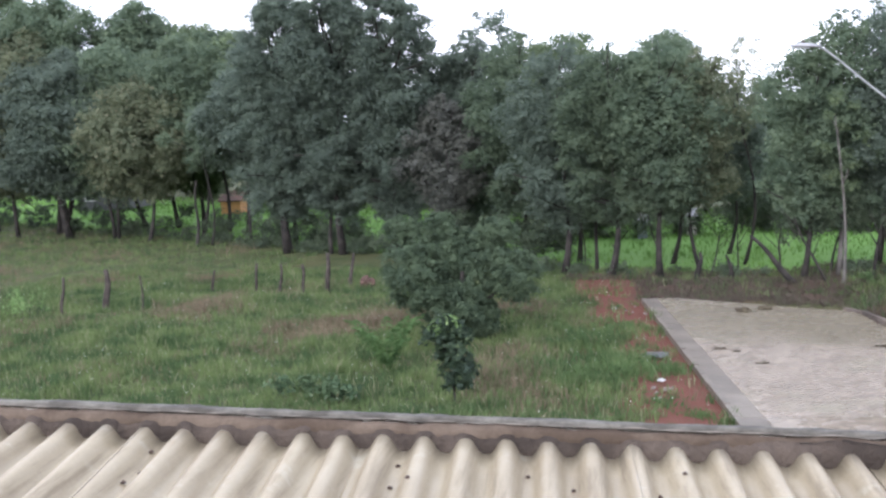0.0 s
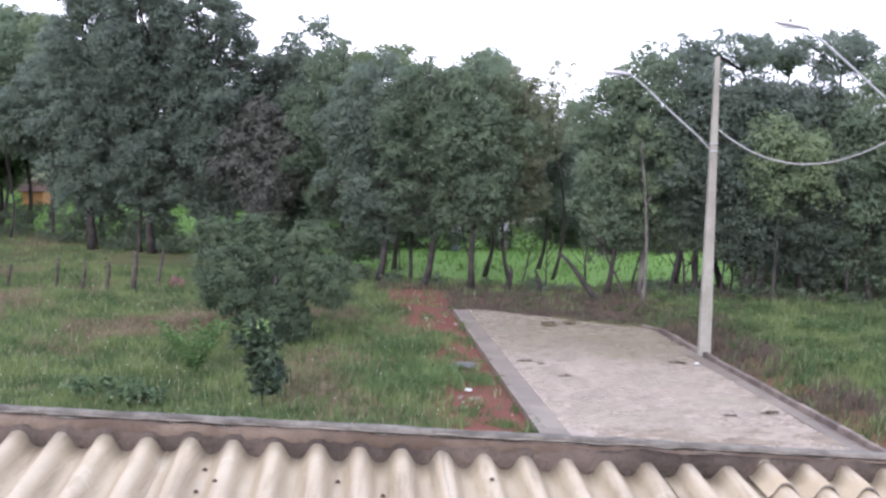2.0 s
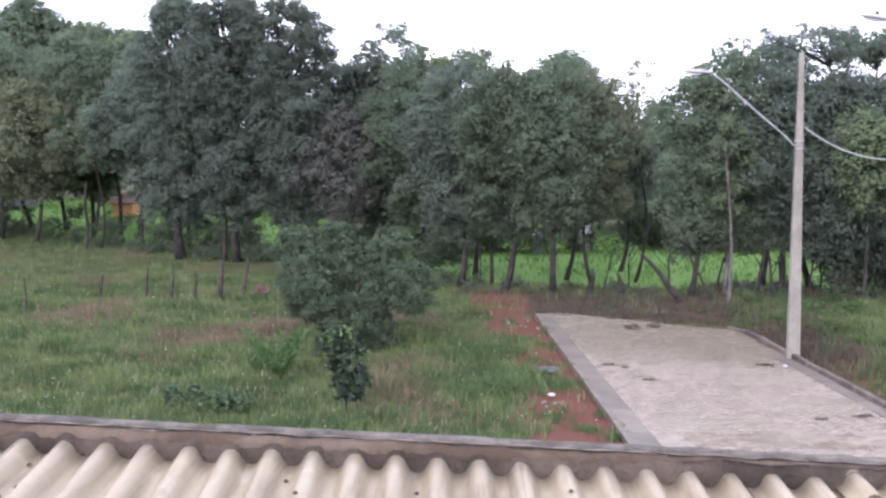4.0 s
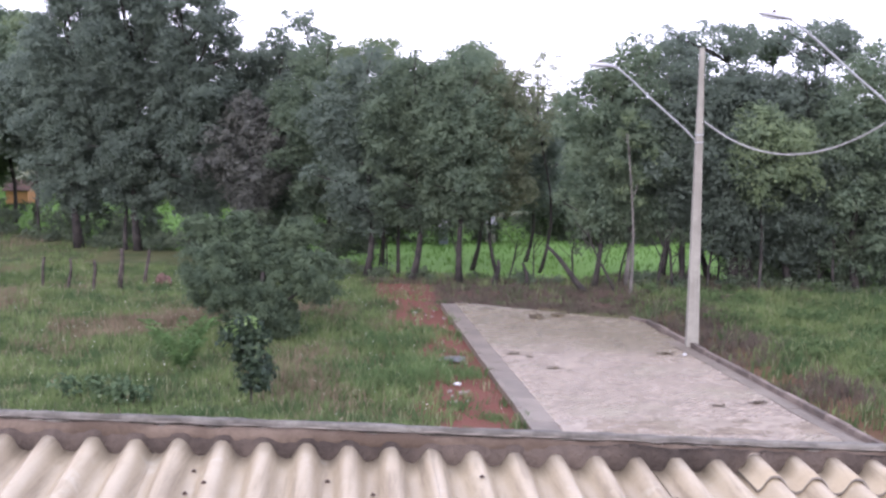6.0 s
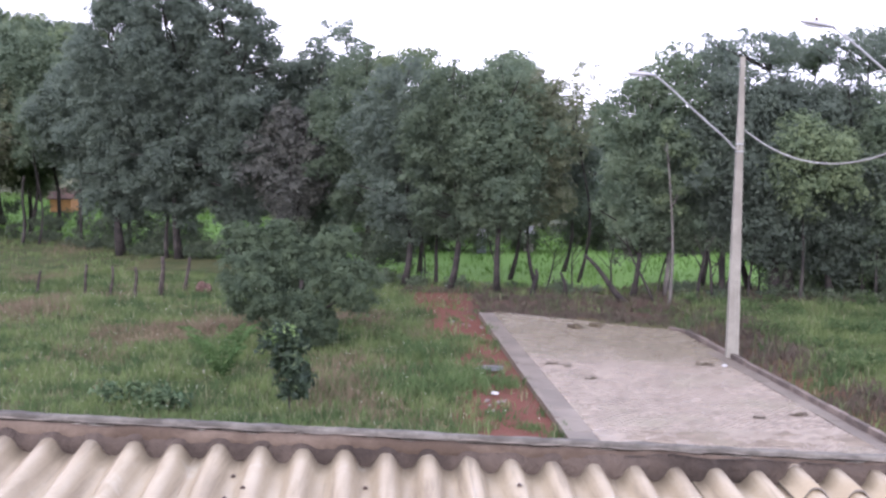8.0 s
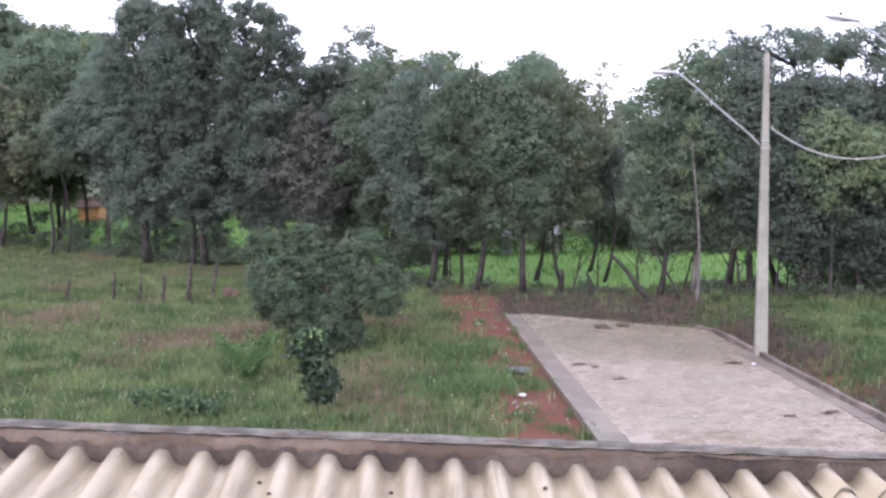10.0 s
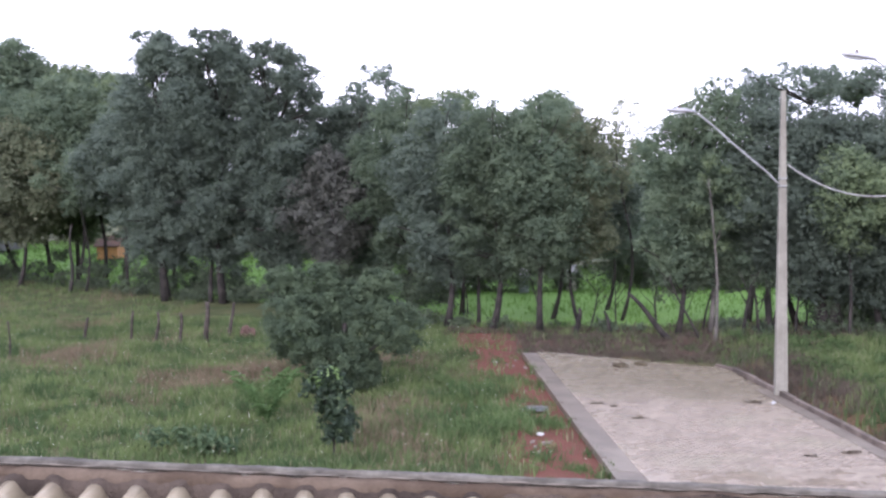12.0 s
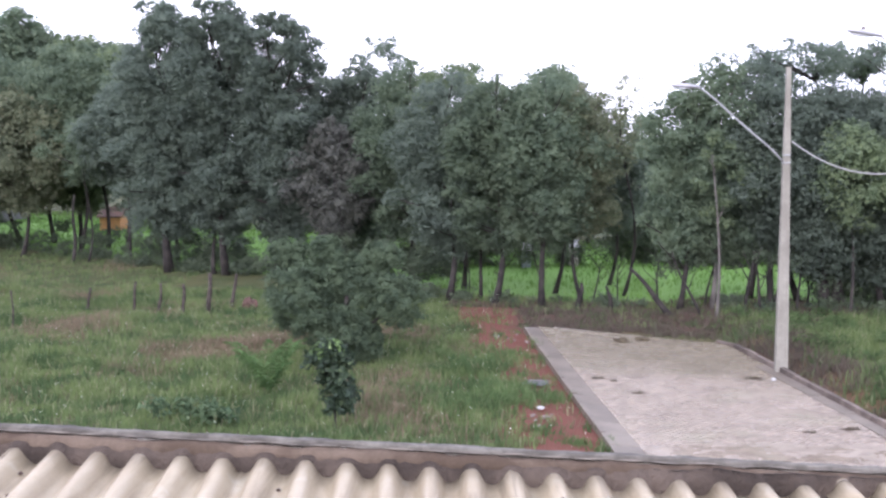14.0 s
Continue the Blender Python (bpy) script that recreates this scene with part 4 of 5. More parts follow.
def left_trees():
    lab = "tall green tree beyond the meadow"
    tree("tree", -53, 77, 21.8, 7.2, 2.4, 41, L_MID, label=lab, per=250, size=0.4, n_clumps=62, trunk_r=0.19, stems=2)
    tree("tree", -45, 75, 20.7, 5.2, 2.2, 42, L_LIGHT, label=lab, per=250, size=0.4, n_clumps=54, trunk_r=0.19, stems=2)
    tree("tree", -38.8, 73, 16.6, 5.2, 2.4, 43, L_MID, label=lab, per=250, size=0.4, n_clumps=54, trunk_r=0.19, stems=2)
    tree("tree", -33, 75, 15.9, 4.2, 2.2, 44, L_MID, label=lab, per=250, size=0.4, n_clumps=54, trunk_r=0.17)
    tree("tree", -27.5, 72, 13.8, 3.9, 2.2, 45, L_LIGHT, label=lab, per=250, size=0.4, n_clumps=50, trunk_r=0.17)
    tree("tree", -23.0, 68, 12.9, 3.3, 4.4, 46, L_LIGHT, label=lab, per=270, size=0.38, n_clumps=46, trunk_r=0.15)
    tree("tree", -18.6, 64, 11.6, 3.1, 2.6, 47, L_MID, label=lab, per=300, size=0.34, n_clumps=42, trunk_r=0.14)
    tree("tree", -28.8, 65.5, 10.0, 4.0, 2.6, 48, L_DRY, label="broad olive tree at the meadow edge", per=300, size=0.34, n_clumps=42, trunk_r=0.15)
    tree("tree", -36.0, 69, 12.2, 4.9, 2.4, 49, L_DARK, label="broad dark tree at the meadow edge", per=270, size=0.38, n_clumps=46, trunk_r=0.17, stems=2)
    tree("tree", -45.0, 72, 12.3, 4.7, 2.6, 50, L_DARK, label="broad dark tree at the meadow edge", per=330, size=0.38, n_clumps=46, trunk_r=0.17)
    tree("tree", -30.4, 74.5, 14.4, 3.1, 3.0, 57, L_MID, label=lab, per=260, size=0.38, n_clumps=46, trunk_r=0.15)
    tree("tree", -25.0, 70, 13.1, 2.7, 3.4, 58, L_MID, label=lab, per=280, size=0.36, n_clumps=44, trunk_r=0.14)
    mix = "mixed tree in the thicket beyond the meadow"
    tree("tree", -50.5, 73, 13.8, 5.2, 2.4, 52, L_MID, label=mix, per=250, size=0.38, n_clumps=52, trunk_r=0.14)
    tree("tree", -41.0, 71, 14.5, 4.7, 2.4, 53, L_DRY, label=mix, per=250, size=0.36, n_clumps=52, trunk_r=0.14)
    tree("tree", -32.4, 68.5, 12.6, 4.3, 2.2, 54, L_MID, label=mix, per=270, size=0.34, n_clumps=48, trunk_r=0.12, stems=2)
    tree("tree", -25.6, 66.5, 12.6, 3.4, 4.2, 55, L_MID, label=mix, per=300, size=0.32, n_clumps=44, trunk_r=0.12)
    tree("tree", -21.0, 62.5, 10.2, 2.7, 4.2, 56, L_DARK, label=mix, per=330, size=0.3, n_clumps=40, trunk_r=0.11)
    tree("tree", -23.5, 62.5, 8.0, 2.0, 4.4, 51, L_MID, label="small tree at the meadow edge", per=420, size=0.26, n_clumps=26, trunk_r=0.08)


front_row()
open_crowns()
middle_trees()
dry_tree()
left_trees()


def far_wood():
    """The wood behind the pasture, too deep to count."""
    rng = np.random.default_rng(77)
    rows, trunks = [], []
    for i in range(95):
        x = -95 + i * 1.75 + rng.uniform(-0.8, 0.8)
        y = max(66 - 0.2 * x, 66 - 0.85 * x) + rng.uniform(0, 14)
        top = (9.2 if x > -8 else 11.5 if x > -22 else 14) + rng.uniform(-1.0, 0.6)
        for k in range(9):
            h = rng.uniform(0.12, 1.0)
            s = rng.uniform(0.9, 1.7)
            rows.append((x + rng.normal() * 1.6, y + rng.normal(), 1.0 + h * (top - 1.0 - s), s, s, s * 0.8))
        trunks.append((bent(rng, (x, y, 0), (x, y, top * 0.7), 4, 0.05), [0.16, 0.13, 0.1, 0.05]))
    ob = thing("far_wood", (0, 0, 0), "dense far wood behind the bright pasture", "woodland", kind="stuff")
    part("leaves", sprays_mesh("leaves", rng, rows, 125, 0.38, 0.26, L_MID, 0.45, 10), ob)
    part("trunks", tubes_mesh("trunks", trunks, M_BARK, 5), ob)


far_wood()


# ---- things in the meadow ----
def mango_tree():
    rng = np.random.default_rng(8)
    ob = thing("mango_tree", (-4.4, 33.0, 0), "low round mango tree with dense dark leaves in the meadow", "tree")
    rows = [(-1.25, -0.2, 2.1, 1.12, 1.0, 1.15), (1.80, -0.2, 2.05, 0.80, 0.75, 0.80), (-0.2, -0.1, 1.1, 1.0, 0.85, 0.85), (0.58, -0.1, 0.72, 0.62, 0.55, 0.62), (0.55, 0.3, 1.7, 0.85, 0.7, 0.85),
            (-1.85, 0.7, 3.45, 0.6, 0.5, 0.5), (-0.65, 0.7, 3.5, 0.58, 0.5, 0.52), (1.15, 0.7, 3.3, 0.66, 0.55, 0.55), (0.35, 0.6, 2.8, 0.8, 0.6, 0.7), (0.95, 0.4, 2.6, 0.65, 0.5, 0.5), (-0.2, 0.4, 2.6, 0.75, 0.6, 0.7)]
    part("crown", sprays_mesh("crown", rng, rows, 7600, 0.115, 0.048, L_MANGO, 0.7, 70, 0.4, 0.8, 0.5), ob)
    part("trunk", tubes_mesh("trunk", [(bent(rng, (0.2, 0, -0.1), (0.1, 0, 2.2), 6, 0.05), np.linspace(0.16, 0.07, 6))], M_BARK), ob)
    for i, r in enumerate(rows[:5]):
        part("limb", tubes_mesh("limb", [(bent(rng, (0.15, 0, 0.7 + 0.1 * i), r[:3], 5, 0.1), np.linspace(0.07, 0.02, 5))], M_BARK, 5), ob)


def sapling():
    rng = np.random.default_rng(9)
    ob = thing("sapling_tree", (-3.65, 25.1, 0), "small young fruit tree with glossy leaves beside the wall", "tree")
    rows = [(-0.05, 0, 2.0, 0.46, 0.4, 0.28), (-0.32, 0, 1.8, 0.36, 0.35, 0.26), (0.22, 0, 1.8, 0.34, 0.3, 0.26), (-0.02, 0, 1.5, 0.42, 0.36, 0.26), (0.05, 0, 1.25, 0.42, 0.36, 0.24), (0.28, 0, 1.08, 0.46, 0.4, 0.28),
            (0.0, 0, 0.95, 0.4, 0.36, 0.26), (0.3, 0, 0.78, 0.38, 0.35, 0.24), (0.1, 0, 0.6, 0.3, 0.28, 0.22)]
    part("crown", sprays_mesh("crown", rng, rows, 1900, 0.15, 0.075, L_SAP, 0.7, 16, 0.4, 0.6, 0.9), ob)
    part("young_leaves", crown_mesh("young_leaves", rng, [(-0.05, -0.05, 2.12, 0.42, 0.36, 0.2), (-0.3, -0.05, 1.95, 0.25, 0.25, 0.14)], 700, 0.14, 0.065, L_YOUNG), ob, "fresh light green top leaves")
    part("trunk", tubes_mesh("trunk", [(bent(rng, (0.05, 0, -0.1), (-0.05, 0, 1.9), 8, 0.04), np.linspace(0.035, 0.012, 8))], M_BARK), ob)
    for i, r in enumerate(rows):
        part("limb", tubes_mesh("limb", [(bent(rng, (0.03, 0, 0.45 + 0.17 * i), r[:3], 4, 0.1), np.linspace(0.014, 0.006, 4))], M_BARK, 5), ob)


def frond_plant(name, at, n, ln, rise, seed, label, cat):
    """Arching fronds, each a rib with paired leaflets."""
    rng = np.random.default_rng(seed)
    ob = thing(name, at, label, cat)
    for i in range(n):
        an = i * 2.4 + rng.uniform(-0.3, 0.3)
        l = ln * rng.uniform(0.75, 1.15)
        t = np.linspace(0, 1, 14)
        out = np.array([math.cos(an), math.sin(an) * 0.8, 0])
        p = out * (t[:, None] * l * 0.75)
        p[:, 2] = rise * rng.uniform(0.75, 1.2) * (1.35 * t - 0.62 * t ** 2)
        me = tubes_mesh("frond", [(p, np.linspace(0.014, 0.003, 14))], L_FRESH, 4)
        rib = part("frond", me, ob)
        c, nrm = [], []
        side = np.cross(out, [0, 0, 1.0])
        for k in range(2, 14):
            for sg in (-1, 1):
                for q in (0.35, 0.8):
                    w = 0.30 * math.sin(math.pi * (0.12 + 0.85 * t[k])) * q
                    c.append(p[k] + side * sg * w + np.array([0, 0, -0.12 * q * w]))
                    nrm.append(np.array([0, 0, 1.0]) + rng.normal(size=3) * 0.25)
        nrm = np.array(nrm)
        nrm /= np.linalg.norm(nrm, axis=1)[:, None]
        v, f = leaves_geo(rng, np.array(c), nrm, 0.2, 0.06)
        tagged(part("foliage", mesh_fast("foliage", v, f, L_FRESH), rib), kind="stuff")


def weed_clump(name, at, radius, height, n, size, mat, seed, label):
    rng = np.random.default_rng(seed)
    ob = thing(name, at, label, "weed", "weed clumps")
    rows = [(rng.normal() * radius * 0.5, rng.normal() * radius * 0.4, height * rng.uniform(0.3, 0.75), radius * 0.45, radius * 0.4, height * 0.35) for _ in range(6)]
    part("foliage", sprays_mesh("foliage", rng, rows, n * 2, size * 0.75, size * 0.45, mat, 0.6, 10), ob)
    for r in rows:
        part("stalk", tubes_mesh("stalk", [(bent(rng, (r[0] * 0.4, r[1] * 0.4, -0.05), r[:3], 4, 0.1), np.linspace(0.012, 0.005, 4))], M_BARK, 4), ob)


mango_tree()
sapling()
frond_plant("palm_shrub", (-5.95, 28.9, 0), 14, 1.45, 1.75, 4, "fresh green young palm with arching fronds", "shrub")
weed_clump("broadleaf_weed", (-7.75, 26.1, 0), 0.7, 0.75, 420, 0.17, L_BLUE, 61, "bluish green broadleaf weed beside the wall")
weed_clump("broadleaf_weed", (-6.6, 25.7, 0), 0.6, 0.6, 380, 0.2, L_BLUE, 62, "bluish green broadleaf weed beside the wall")
frond_plant("fern_shrub", (-19.3, 27.1, 0), 12, 1.0, 1.5, 6, "light green ferny shrub in the meadow", "shrub")
weed_clump("tall_weed", (-21.9, 37.9, 0), 0.45, 1.5, 260, 0.13, L_YOUNG, 65, "thin yellowish green shrub in the meadow")
weed_clump("tall_weed", (-22.6, 38.2, 0), 0.4, 1.3, 240, 0.13, L_YOUNG, 66, "thin yellowish green shrub in the meadow")


# ---- grass ----
def blades(rng, xs, ys, zs, hs, width, per, spread, lean=0.35):
    n = len(xs) * per
    x = np.repeat(xs, per) + rng.normal(size=n) * spread
    y = np.repeat(ys, per) + rng.normal(size=n) * spread
    z = np.repeat(zs, per) - 0.03
    h = np.repeat(hs, per) * rng.uniform(0.55, 1.2, n)
    an = rng.uniform(0, 2 * np.pi, n)
    ln = h * rng.uniform(0.05, lean * 2, n)
    an2 = rng.uniform(0, 2 * np.pi, n)
    w = width * rng.uniform(0.6, 1.4, n)
    base = np.stack([x, y, z], 1)
    sd = np.stack([np.cos(an2) * w, np.sin(an2) * w, np.zeros(n)], 1)
    mid = base + np.stack([np.cos(an) * ln * 0.35, np.sin(an) * ln * 0.35, h * 0.62], 1)
    tip = base + np.stack([np.cos(an) * ln, np.sin(an) * ln, h * rng.uniform(0.8, 1.0, n)], 1)
    v = np.stack([base - sd, base + sd, mid + sd * 0.7, mid - sd * 0.7, tip], 1).reshape(-1, 3)
    i = np.arange(n)[:, None] * 5
    f = np.concatenate([i + [0, 1, 2], i + [0, 2, 3], i + [3, 2, 4]], 1).reshape(-1, 3)
    return v, f


def scatter(rng, n, x0, x1, y0, y1, keep):
    x, y = rng.uniform(x0, x1, n), rng.uniform(y0, y1, n)
    ok = np.array([keep(a, b) > rng.uniform() for a, b in zip(x, y)])
    return x[ok], y[ok]


def patchy(x, y, s, k):
    return noise.noise((x * s, y * s, k)) * 0.5 + 0.5


def meadow_cover(x, y):
    if y > field_edge(x) + 0.5:
        return 0.0
    tuft = 0.55 if patchy(x, y, 0.8, 3) > 0.60 else 0.06
    if y > 40.2 and -0.8 < x < 10.5:
        return 0.16 if y < 44.5 else 0.4
    d = lane_left(y) - x
    if d > 0 or y > 41:
        strip = (2.1 if y > 36 else 0.9 if y > 29 else 1.7) + 0.9 * (patchy(x, y, 0.5, 8) - 0.5)
        return max(tuft, min(1.0, max(0.0, (d - strip) / 0.8)))
    d = x - lane_right(y) - 0.3
    if d > 0:
        return max(0.12, min(1.0, 1.25 - 2.2 * bank_brown(x, y))) * min(1.0, 0.25 + d / 1.2)
    return 0.0


def bank_brown(x, y):
    """Where the bank beyond the kerb is covered with brown dead weeds."""
    k = 0.0
    for cx, cy, rx, ry in ((10.2, 31.8, 1.0, 2.6), (10.9, 26.2, 0.9, 1.5), (9.9, 35.5, 1.3, 2.4), (15.5, 41.8, 2.4, 0.9)):
        k = max(k, math.exp(-((x - cx) / rx) ** 2 - ((y - cy) / ry) ** 2))
    return k * (0.6 + 0.6 * patchy(x, y, 0.9, 5))


def grass():
    rng = np.random.default_rng(21)
    x, y = scatter(rng, 31000, -27, 20, 22.5, 50, meadow_cover)
    x2, y2 = scatter(rng, 11000, -74, -15, 42, 92, lambda a, b: 1.0 if b < field_edge(a) + 0.5 else 0.0)
    x, y = np.concatenate([x, x2]), np.concatenate([y, y2])
    z = np.array([hump(a, b) for a, b in zip(x, y)])
    tall = np.array([patchy(a, b, 0.45, 9) for a, b in zip(x, y)])
    dry = np.array([patchy(a, b, 0.22, 14) + 0.6 * math.exp(-((a + 10.0) / 2.6) ** 2 - ((b - 35.3) / 1.4) ** 2) + 0.5 * math.exp(-((a + 2.9) / 1.6) ** 2 - ((b - 38.6) / 1.5) ** 2) - 0.3 * (a > lane_right(b)) for a, b in zip(x, y)])
    h = 0.16 + 0.42 * tall ** 1.5 * rng.uniform(0.6, 1.3, len(x))
    h *= np.array([1.25 if a > lane_right(b) + 1.5 and b < 42 else 1.0 for a, b in zip(x, y)])
    hay = dry > rng.normal(0.72, 0.10, len(x))
    v, f = blades(rng, x[~hay], y[~hay], z[~hay], h[~hay], 0.014, 8, 0.13)
    tagged(new("meadow_grass", mesh_fast("meadow_grass", v, f, L_GRASS)), "uneven green meadow grass with weeds", "grass", kind="stuff")
    # dry brown weeds behind the closed end of the street
    bx, by = scatter(rng, 4200, -1.5, 13.5, 37.8, 46.0, lambda a, b: (0.75 if patchy(a, b, 0.6, 17) > 0.36 else 0.12) if b > (40.3 if a > 1.4 else 44.5) - 0.38 * min(6.5, max(0.0, a - 1.64)) else 0.0)
    kx, ky = scatter(rng, 9000, 6.0, 18.5, 22.5, 43.5, lambda a, b: 1.3 * bank_brown(a, b) - 0.1 if a > lane_right(b) + 0.35 else 0.0)
    kz = np.array([hump(a, b) for a, b in zip(kx, ky)])
    bz = np.array([hump(a, b) for a, b in zip(bx, by)])
    v, f = blades(rng, np.concatenate([bx, kx]), np.concatenate([by, ky]), np.concatenate([bz, kz]), np.concatenate([np.full(len(bx), 0.24), np.full(len(kx), 0.34)]), 0.012, 9, 0.14, 0.5)
    tagged(new("dry_weeds", mesh_fast("dry_weeds", v, f, L_BROWN)), "dull brown dry weeds behind the street end", "weeds", kind="stuff")
    v, f = blades(rng, x[hay], y[hay], z[hay], h[hay] * 1.15, 0.009, 12, 0.15)
    tagged(new("seed_grass", mesh_fast("seed_grass", v, f, L_HAY)), "reddish dry seed grass in patches", "grass", kind="stuff")
    x, y = scatter(rng, 19000, -95, 30, 42, 125, lambda a, b: 1.0 if field_edge(a) < b < field_edge(a) + 30 else 0.0)
    z = np.array([hump(a, b) for a, b in zip(x, y)])
    v, f = blades(rng, x, y, z, np.full(len(x), 0.28), 0.03, 6, 0.35)
    tagged(new("pasture_grass", mesh_fast("pasture_grass", v, f, L_FIELD)), "bright fresh green pasture grass behind the trees", "grass", kind="stuff")


grass()


def grass_tuft(x, y, r, h, n, seed):
    """A tuft of long arching blades."""
    rng = np.random.default_rng(seed)
    px, py = rng.normal(size=n) * r * 0.8, rng.normal(size=n) * r * 0.9
    v, f = blades(rng, px, py, np.zeros(n), h * rng.uniform(0.6, 1.1, n), 0.014, 3, 0.05, 0.6)
    ob = new("grass_tuft", mesh_fast("grass_tuft", v, f, L_WEED))
    ob.location = (x, y, hump(x, y))
    tagged(ob, "tall green grass tuft beside the bare red earth", "grass tuft", "grass tufts", "stuff")


for i, (x, y, r, h) in enumerate([(-0.45, 27.2, 0.7, 0.65), (0.75, 28.3, 0.65, 0.7), (-0.5, 31.7, 0.7, 0.6), (0.3, 29.6, 0.6, 0.55), (0.0, 33.2, 0.7, 0.5), (2.15, 24.6, 0.25, 0.3), (1.75, 28.9, 0.3, 0.35), (-1.6, 29.2, 0.6, 0.5),
                                  (0.75, 34.8, 0.4, 0.35), (1.3, 25.4, 0.35, 0.3), (2.75, 24.0, 0.2, 0.25)]):
    grass_tuft(x, y, r, h * 0.85, int(200 * r), 120 + i)


def undergrowth():
    """Low scrub along the field edge and the closed end of the street, coloured dark for shade."""
    rng = np.random.default_rng(31)
    rows = []
    for i in range(150):
        x = -58 + 80 * rng.uniform()
        y = field_edge(x) - rng.uniform(0.2, 2.4)
        s = rng.uniform(0.25, 0.6)
        rows.append((x, y, s * 0.5 + hump(x, y), s * 1.3, s, s * rng.uniform(0.6, 1.1)))
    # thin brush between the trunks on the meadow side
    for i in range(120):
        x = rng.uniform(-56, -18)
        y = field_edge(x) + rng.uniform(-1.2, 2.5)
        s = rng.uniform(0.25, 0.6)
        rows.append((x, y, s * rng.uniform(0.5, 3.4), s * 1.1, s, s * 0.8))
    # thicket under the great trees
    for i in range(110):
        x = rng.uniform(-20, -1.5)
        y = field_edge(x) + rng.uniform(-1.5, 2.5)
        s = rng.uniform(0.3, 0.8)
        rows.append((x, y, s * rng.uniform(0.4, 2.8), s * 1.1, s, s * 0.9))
    # brush in front of the ochre house
    for i in range(16):
        s = rng.uniform(0.2, 0.4)
        rows.append((-26.6 + rng.uniform(-1.3, 1.3), 76 + rng.uniform(-0.6, 0.6), rng.uniform(2.2, 3.1) if i < 9 else rng.uniform(0.2, 1.2), s * 1.4, s, s * 0.8))
    # hedge that closes the pasture
    for i in range(150):
        x = rng.uniform(-9, 26)
        y = 60.5 - 0.15 * x + rng.uniform(-0.6, 1.5)
        s = rng.uniform(0.6, 1.1)
        rows.append((x, y, s * rng.uniform(0.5, 3.2), s * 1.3, s, s))
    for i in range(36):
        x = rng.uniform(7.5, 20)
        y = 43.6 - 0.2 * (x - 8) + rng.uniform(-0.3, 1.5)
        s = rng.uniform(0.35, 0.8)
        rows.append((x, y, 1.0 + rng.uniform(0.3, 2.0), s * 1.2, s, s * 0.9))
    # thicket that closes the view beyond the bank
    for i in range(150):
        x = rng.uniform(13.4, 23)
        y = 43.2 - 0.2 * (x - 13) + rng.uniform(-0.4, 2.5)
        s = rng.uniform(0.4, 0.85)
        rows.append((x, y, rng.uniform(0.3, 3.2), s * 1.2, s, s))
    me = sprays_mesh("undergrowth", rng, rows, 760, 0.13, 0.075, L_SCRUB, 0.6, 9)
    tagged(new("undergrowth", me), "low scrub along the field edge, its leaf colour darkened for shade", "scrub", kind="stuff")


undergrowth()


def bank_weeds():
    """Soft green weeds on the bank beyond the kerb, and tall tufts in the meadow."""
    rng = np.random.default_rng(33)
    rows = []
    for i in range(150):
        x = rng.uniform(9.4, 20)
        y = rng.uniform(25, 41.5)
        if x < lane_right(y) + 1.6:
            continue
        if patchy(x, y, 0.4, 41) < 0.42:
            continue
        s = rng.uniform(0.2, 0.5)
        rows.append((x, y, s * 0.5 + hump(x, y), s * 1.5, s, s * 0.8))
    for i in range(90):
        x, y = rng.uniform(-26, 1.0), rng.uniform(24, 48)
        if patchy(x, y, 0.3, 21) < 0.5 or x > lane_left(y) - 1.0:
            continue
        s = rng.uniform(0.15, 0.4)
        rows.append((x, y, s * 0.4 + hump(x, y), s * 1.6, s, s * 0.7))
    tagged(new("bank_weeds", sprays_mesh("bank_weeds", rng, rows, 1300, 0.13, 0.035, L_WEED, 0.7, 10)), "soft green weeds in the grass and on the bank", "weeds", kind="stuff")
    n = 1300
    x, y = rng.uniform(-27, 3, n), rng.uniform(23, 45, n)
    ok = x < lane_left(y) - 0.4
    x, y = x[ok], y[ok]
    c = np.stack([x, y, np.array([hump(a, b) for a, b in zip(x, y)]) + rng.uniform(0.25, 0.6, len(x))], 1)
    nr = rng.normal(size=c.shape)
    nr /= np.linalg.norm(nr, axis=1)[:, None]
    v, f = leaves_geo(rng, c, nr, 0.042, 0.02)
    tagged(new("seed_heads", mesh_fast("seed_heads", v, f, L_PALE)), "tiny pale seed heads over the meadow", "seed heads", kind="stuff")


bank_weeds()


# ---- trunks and dead wood at the field edge ----
def bare_trunk(x, y, tip, r, seed, label, mat=None, name="bare_trunk"):
    rng = np.random.default_rng(seed)
    stem = bent(rng, (0, 0, -0.1), tip, 8, 0.06)
    rods = [(stem, np.linspace(r * 1.2, r * 0.5, 8))]
    for k in range(4 if r < 0.08 else 0):
        a = np.array(stem[3 + k])
        b = a + np.array([rng.choice([-1, 1]) * rng.uniform(0.25, 0.7), rng.uniform(-0.2, 0.2), rng.uniform(0.4, 1.0)])
        rods.append((bent(rng, a, b, 5, 0.1), np.linspace(r * 0.45, 0.008, 5)))
    me = tubes_mesh(name, rods, mat or M_BARK, 8)
    ob = new(name, me)
    ob.location = (x, y, 0)
    tagged(ob, label, "tree trunk", "trunks at the field edge")


